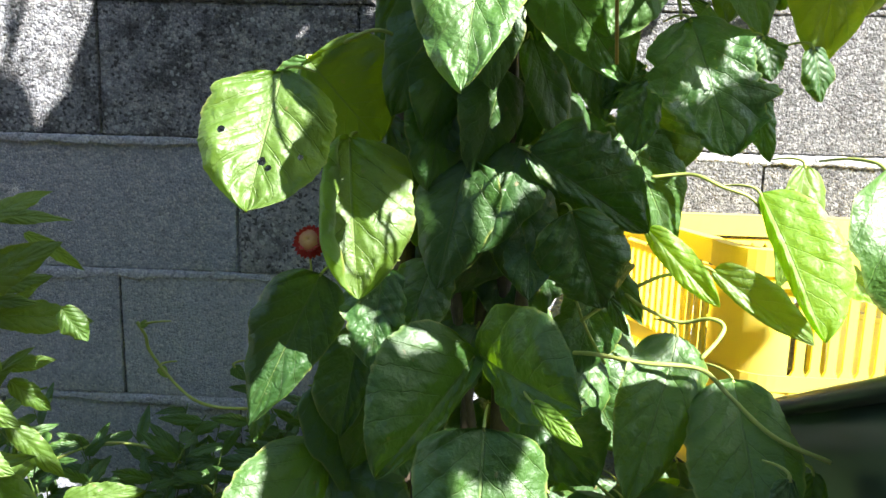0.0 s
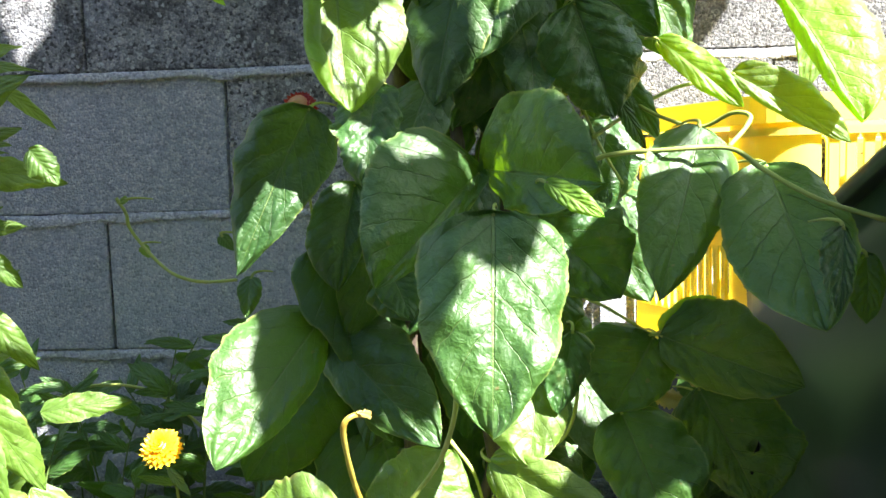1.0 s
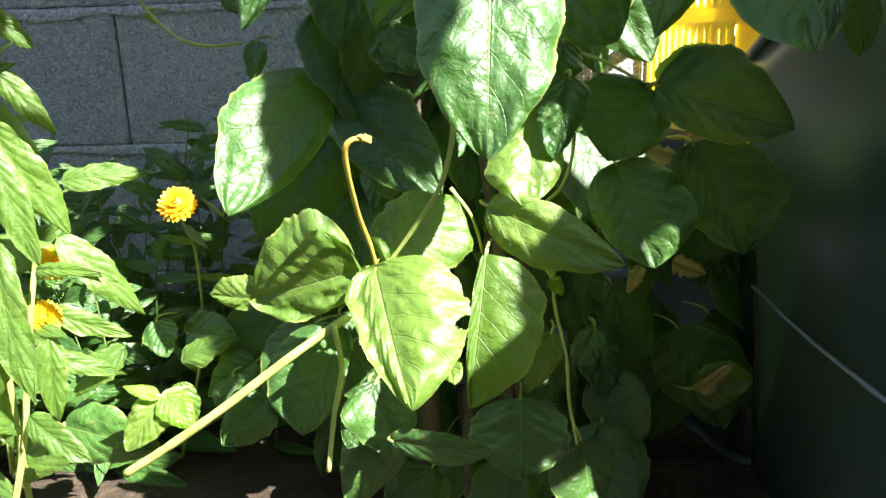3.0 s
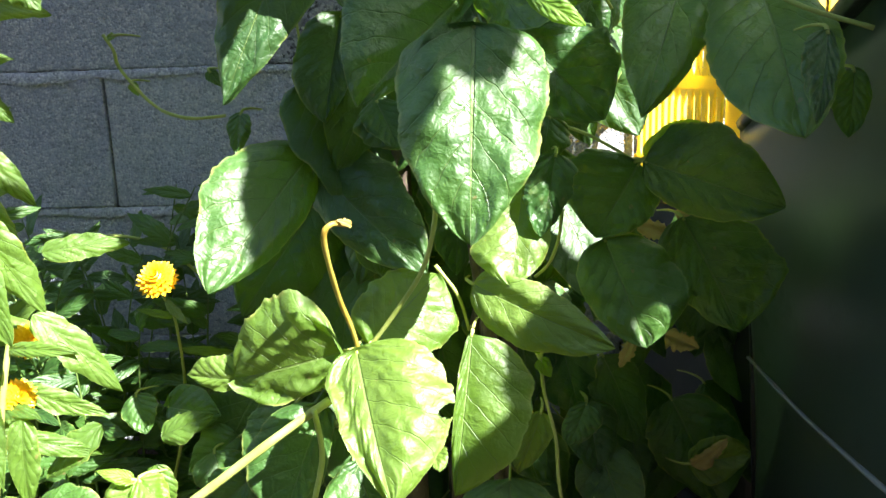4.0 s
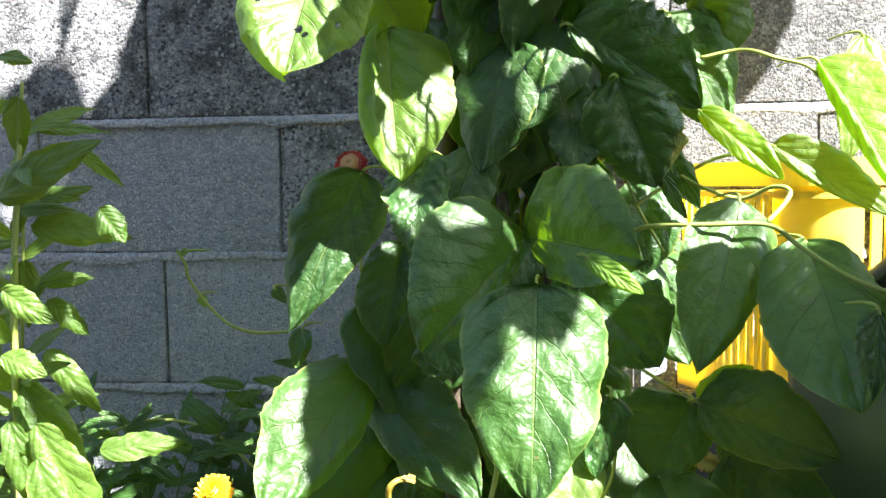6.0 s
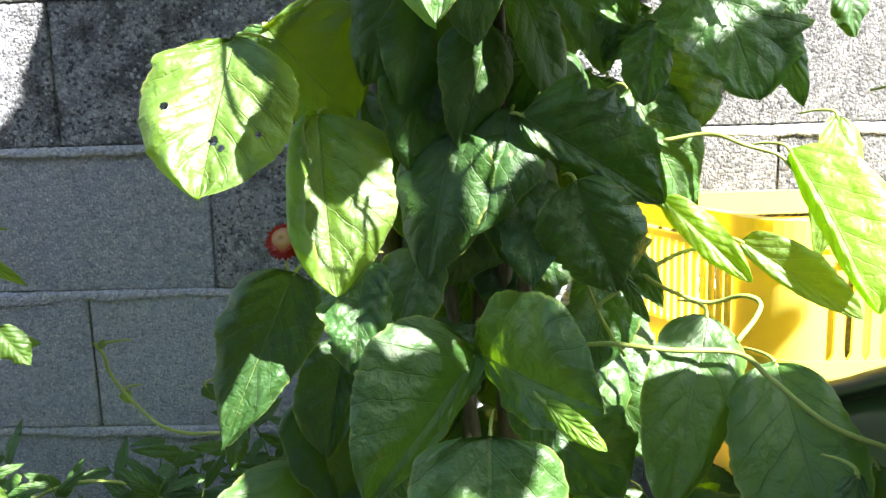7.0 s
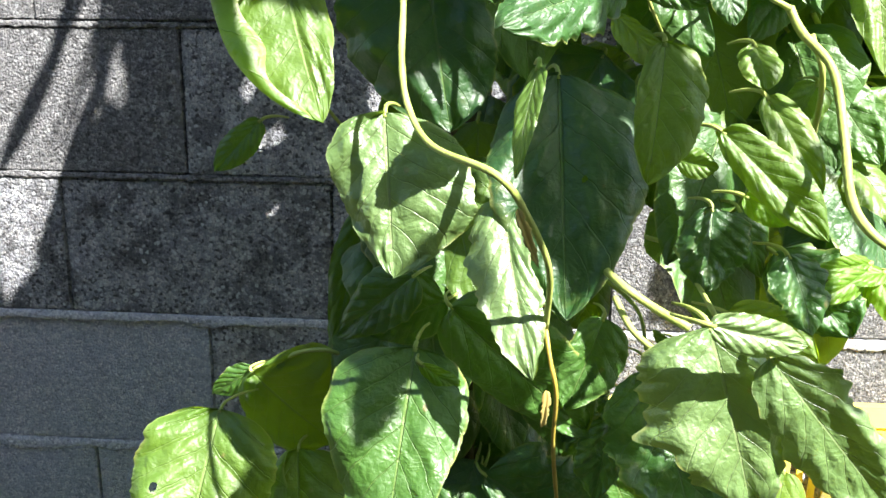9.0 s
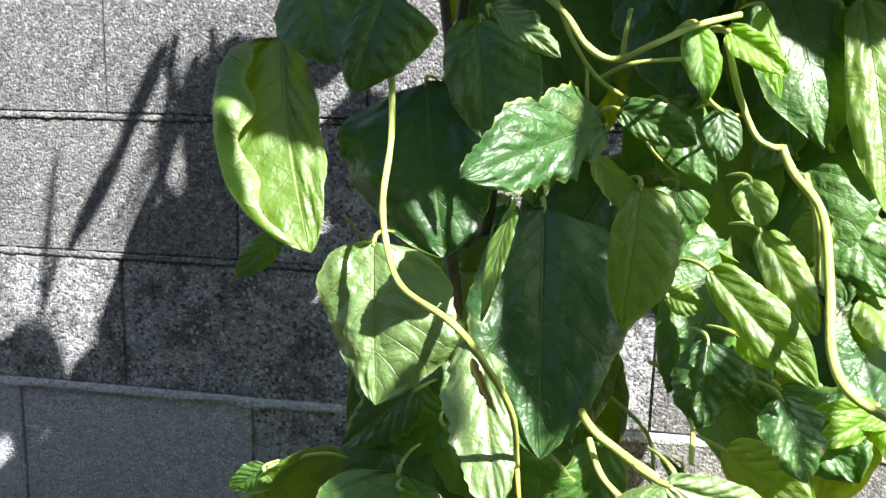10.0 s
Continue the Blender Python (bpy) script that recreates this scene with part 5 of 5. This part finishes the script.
blade(0.142, -0.500, 0.295, 0.217, -0.480, 0.261, 0.024, 20)
blade(0.215, -0.490, 0.253, 0.163, -0.510, 0.206, 0.032, 10)
blade(0.100, -0.360, 0.399, 0.192, -0.340, 0.405, 0.032, 10)
blade(0.147, -0.590, 0.310, 0.141, -0.590, 0.246, 0.033, 0)
blade(0.110, -0.560, 0.269, 0.129, -0.570, 0.180, 0.029, 0)
blade(0.088, -0.500, 0.688, 0.196, -0.500, 0.741, 0.040, 15)
blade(0.108, -0.480, 0.662, 0.191, -0.440, 0.646, 0.033, 10)
blade(0.123, -0.550, 0.607, 0.172, -0.550, 0.577, 0.026, 10)
blade(0.119, -0.550, 0.549, 0.162, -0.550, 0.530, 0.024, 10)
blade(0.102, -0.500, 0.514, 0.172, -0.490, 0.377, 0.047, -6)
blade(0.091, -0.440, 0.531, 0.137, -0.420, 0.460, 0.027, 0)
blade(0.115, -0.500, 0.783, 0.100, -0.480, 0.726, 0.028, 5)
blade(0.108, -0.460, 0.586, 0.139, -0.440, 0.546, 0.023, 0)
blade(0.135, -0.460, 0.740, 0.179, -0.430, 0.697, 0.016, 0)
blade(0.107, -0.460, 0.755, 0.175, -0.440, 0.750, 0.016, 0)
blade(0.112, -0.470, 0.685, 0.162, -0.460, 0.697, 0.021, 0)
blade(0.109, -0.470, 0.605, 0.154, -0.450, 0.607, 0.018, 0)
blade(0.123, -0.550, 0.489, 0.152, -0.550, 0.395, 0.028, 0)
blade(0.145, -0.560, 0.210, 0.206, -0.570, 0.168, 0.032, 10)
blade(0.215, -0.520, 0.159, 0.280, -0.520, 0.215, 0.034, -20)
blade(0.271, -0.540, 0.213, 0.230, -0.550, 0.170, 0.033, 10)
blade(0.288, -0.540, 0.237, 0.297, -0.540, 0.189, 0.028, -10)
blade(0.240, -0.420, 0.206, 0.301, -0.420, 0.233, 0.037, 0)
blade(0.097, -0.500, 0.820, 0.131, -0.500, 0.813, 0.018, 0)
blade(0.100, -0.480, 0.628, 0.101, -0.480, 0.561, 0.028, 0)
blade(0.190, -0.500, 0.677, 0.214, -0.500, 0.645, 0.028, 0)


def shoot(parent, pts, radius, count, size, rnd, material=None, wide=1.0):
    """A leafy stem: a tube with lance-shaped leaves set round it."""
    path = spline(pts, 8)
    v, f = tube(path, radius, 7, 0.12, 0.6)
    child("stem", mesh_of("stem", v, f, material or STEM), parent)
    for i in range(count):
        s = (i + 0.5) / count
        p = path[int(s * (len(path) - 1))]
        a = i * 2.4 + rnd.uniform(-0.4, 0.4)
        ln = size * rnd.uniform(0.65, 1.15) * (1.1 - 0.5 * s)
        d = Vector((math.cos(a), math.sin(a) * 0.5 - 0.15, rnd.uniform(-0.3, 0.7))).normalized() * ln
        q = p + d
        q.y = min(q.y, -0.015)
        # back plants take the darker green: their shade is put into the leaf colour
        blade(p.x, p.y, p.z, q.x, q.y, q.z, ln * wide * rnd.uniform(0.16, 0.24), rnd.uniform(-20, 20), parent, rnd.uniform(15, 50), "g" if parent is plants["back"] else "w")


def strawflower(at, radius, facing, petal_mat, disc_mat, parent, rings=6, disc=0.42):
    """A papery flower head: rings of pointed bracts round a domed disc."""
    verts, faces, uvs = [], [], []
    rnd = random.Random(int(at[0] * 1000))
    for ring in range(rings):
        tilt = radians(-8 + ring * 15)
        count = 22 - ring * 2
        ln = radius * (1.0 - ring * 0.11)
        for k in range(count):
            a = 2 * math.pi * (k + 0.5 * (ring % 2)) / count + rnd.uniform(-0.05, 0.05)
            tl = tilt + rnd.uniform(-0.12, 0.12)
            out = Vector((math.cos(a), math.sin(a), 0))
            sidew = Vector((-math.sin(a), math.cos(a), 0))
            base = len(verts)
            for s, w in ((0.15, 0.5), (0.55, 1.0), (0.82, 0.75), (1.0, 0.0)):
                c = out * ln * s * math.cos(tl) + Vector((0, 0, ln * s * math.sin(tl) + 0.0012 * ring))
                half = w * ln * 0.17
                verts += [tuple(c - sidew * half + Vector((0, 0, 0.0006))), tuple(c), tuple(c + sidew * half + Vector((0, 0, 0.0006)))]
                uvs += [(0, s), (0.5, s), (1, s)]
            for r in range(3):
                for h in range(2):
                    p = base + r * 3 + h
                    faces.append((p, p + 1, p + 4, p + 3))
    z = Vector(facing).normalized()
    m = Matrix.Translation(at) @ z.to_track_quat("Z", "Y").to_matrix().to_4x4()
    head = child("flower_head", mesh_of("flower_head", verts, faces, petal_mat, uvs), parent, m)
    dv, df, du = [], [], []
    for i in range(7):
        for k in range(14):
            e, a = i / 6 * math.pi / 2, 2 * math.pi * k / 14
            rr = radius * disc * math.cos(e) * (1 + 0.08 * (k % 2))
            dv.append((rr * math.cos(a), rr * math.sin(a), radius * (0.22 + 0.25 * math.sin(e)) - (0.12 * radius if i == 6 else 0)))
            du.append((0.5, i / 6))
    for i in range(6):
        for k in range(14):
            a, b = i * 14 + k, i * 14 + (k + 1) % 14
            df.append((a, b, b + 14, a + 14))
    child("disc", mesh_of("disc", dv, df, disc_mat, du), head, m)
    return head


rnd = random.Random(5)
fr = plants["front"]
shoot(fr, [(0.02, -0.50, 0.0), (0.03, -0.51, 0.25), (0.05, -0.505, 0.40), (0.07, -0.50, 0.55)], 0.0045, 7, 0.08, rnd)
shoot(fr, [(0.06, -0.54, 0.0), (0.12, -0.55, 0.15), (0.15, -0.54, 0.30), (0.16, -0.53, 0.36)], 0.004, 6, 0.11, rnd)
shoot(fr, [(0.16, -0.28, 0.0), (0.22, -0.31, 0.18), (0.262, -0.40, 0.32), (0.272, -0.452, 0.378)], 0.0022, 6, 0.07, rnd)
shoot(fr, [(-0.10, -0.45, 0.0), (-0.12, -0.44, 0.25), (-0.13, -0.44, 0.50), (-0.13, -0.43, 0.66)], 0.004, 9, 0.09, rnd)
v, f = tube(spline([(0.086, -0.500, 0.000), (0.093, -0.500, 0.374), (0.101, -0.505, 0.532), (0.104, -0.500, 0.640), (0.106, -0.490, 0.726), (0.105, -0.480, 0.785)], 8), 0.0034, 8, 0.12, 0.6)
child("stem", mesh_of("stem", v, f, STEM), fr)
shoot(fr, [(0.060, -0.480, 0.10), (0.085, -0.490, 0.40), (0.085, -0.480, 0.60), (0.100, -0.470, 0.80)], 0.003, 26, 0.125, rnd, None, 1.25)
shoot(fr, [(0.02, -0.42, 0.10), (0.04, -0.42, 0.40), (0.05, -0.41, 0.60), (0.05, -0.40, 0.76)], 0.003, 16, 0.12, rnd, None, 1.25)
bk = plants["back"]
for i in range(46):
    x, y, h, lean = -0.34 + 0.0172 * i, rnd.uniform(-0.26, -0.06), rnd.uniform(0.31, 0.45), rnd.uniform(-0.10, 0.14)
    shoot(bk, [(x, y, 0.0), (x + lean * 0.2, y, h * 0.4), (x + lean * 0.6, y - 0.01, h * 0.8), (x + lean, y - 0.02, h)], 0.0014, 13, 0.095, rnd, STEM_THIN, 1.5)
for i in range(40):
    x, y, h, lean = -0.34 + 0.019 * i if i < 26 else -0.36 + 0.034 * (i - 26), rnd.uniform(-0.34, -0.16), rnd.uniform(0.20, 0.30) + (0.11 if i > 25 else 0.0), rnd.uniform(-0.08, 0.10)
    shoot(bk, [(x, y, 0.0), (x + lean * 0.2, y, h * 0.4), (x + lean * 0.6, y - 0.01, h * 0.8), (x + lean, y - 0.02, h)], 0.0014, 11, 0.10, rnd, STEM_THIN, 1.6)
v, f = tube(spline([(-0.05, -0.14, 0.33), (0.05, -0.15, 0.372), (0.14, -0.15, 0.36), (0.22, -0.16, 0.30)], 8), 0.0022, 6)
child("stem", mesh_of("stem", v, f, STEM), bk)
strawflower((0.274, -0.462, 0.394), 0.021, (0.1, -0.8, 0.7), BRACT_Y, BRACT_C, fr)
strawflower((0.160, -0.50, 0.345), 0.019, (0.6, -0.6, 0.3), BRACT_Y, BRACT_C, fr)
strawflower((0.152, -0.52, 0.295), 0.019, (0.7, -0.6, 0.3), BRACT_Y, BRACT_C, fr)
strawflower((0.098, -0.54, 0.335), 0.021, (0.1, -0.8, 0.3), BRACT_Y, BRACT_C, fr)
rd = plants["red"]
shoot(rd, [(0.40, -0.30, 0.0), (0.41, -0.30, 0.25), (0.41, -0.32, 0.45), (0.391, -0.33, 0.70)], 0.0024, 8, 0.05, rnd)
strawflower((0.392, -0.335, 0.717), 0.021, (-0.05, -0.9, 0.45), BRACT_R, BRACT_RC, rd, 3, 0.62)

# ---- the pieces of the wall ----
variants = [box("block", -PITCH / 2 + 0.0012, 0.0, -COURSE / 2 + 0.005, PITCH / 2 - 0.0012, 0.14, COURSE / 2 - 0.005, m, 0.0020, s, 0.0014)
            for s, m in ((1, BLOCK_CLEAN), (2, BLOCK_CLEAN), (3, BLOCK_OLD), (4, BLOCK_OLD), (5, BLOCK_COARSE), (6, BLOCK_COARSE))]
rnd = random.Random(3)
SHIFT = (0.0, 0.203)
for c in range(-4, 7):
    z = BED + COURSE * (c - 0.5)
    start = {1: 0.0, 0: 0.207, -1: 0.015, 2: 0.19, 3: -0.01}.get(c, SHIFT[(c + 1) % 2])
    for k in range(-4, 6):
        x = start + PITCH * (k + 0.5)
        if c == 0 and k < 0 or c < 0:
            kind = 0
        # the coarse blocks, toned down in colour against the sun, go upper and right
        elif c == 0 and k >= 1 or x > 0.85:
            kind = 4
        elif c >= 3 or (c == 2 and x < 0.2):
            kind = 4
        else:
            kind = 2
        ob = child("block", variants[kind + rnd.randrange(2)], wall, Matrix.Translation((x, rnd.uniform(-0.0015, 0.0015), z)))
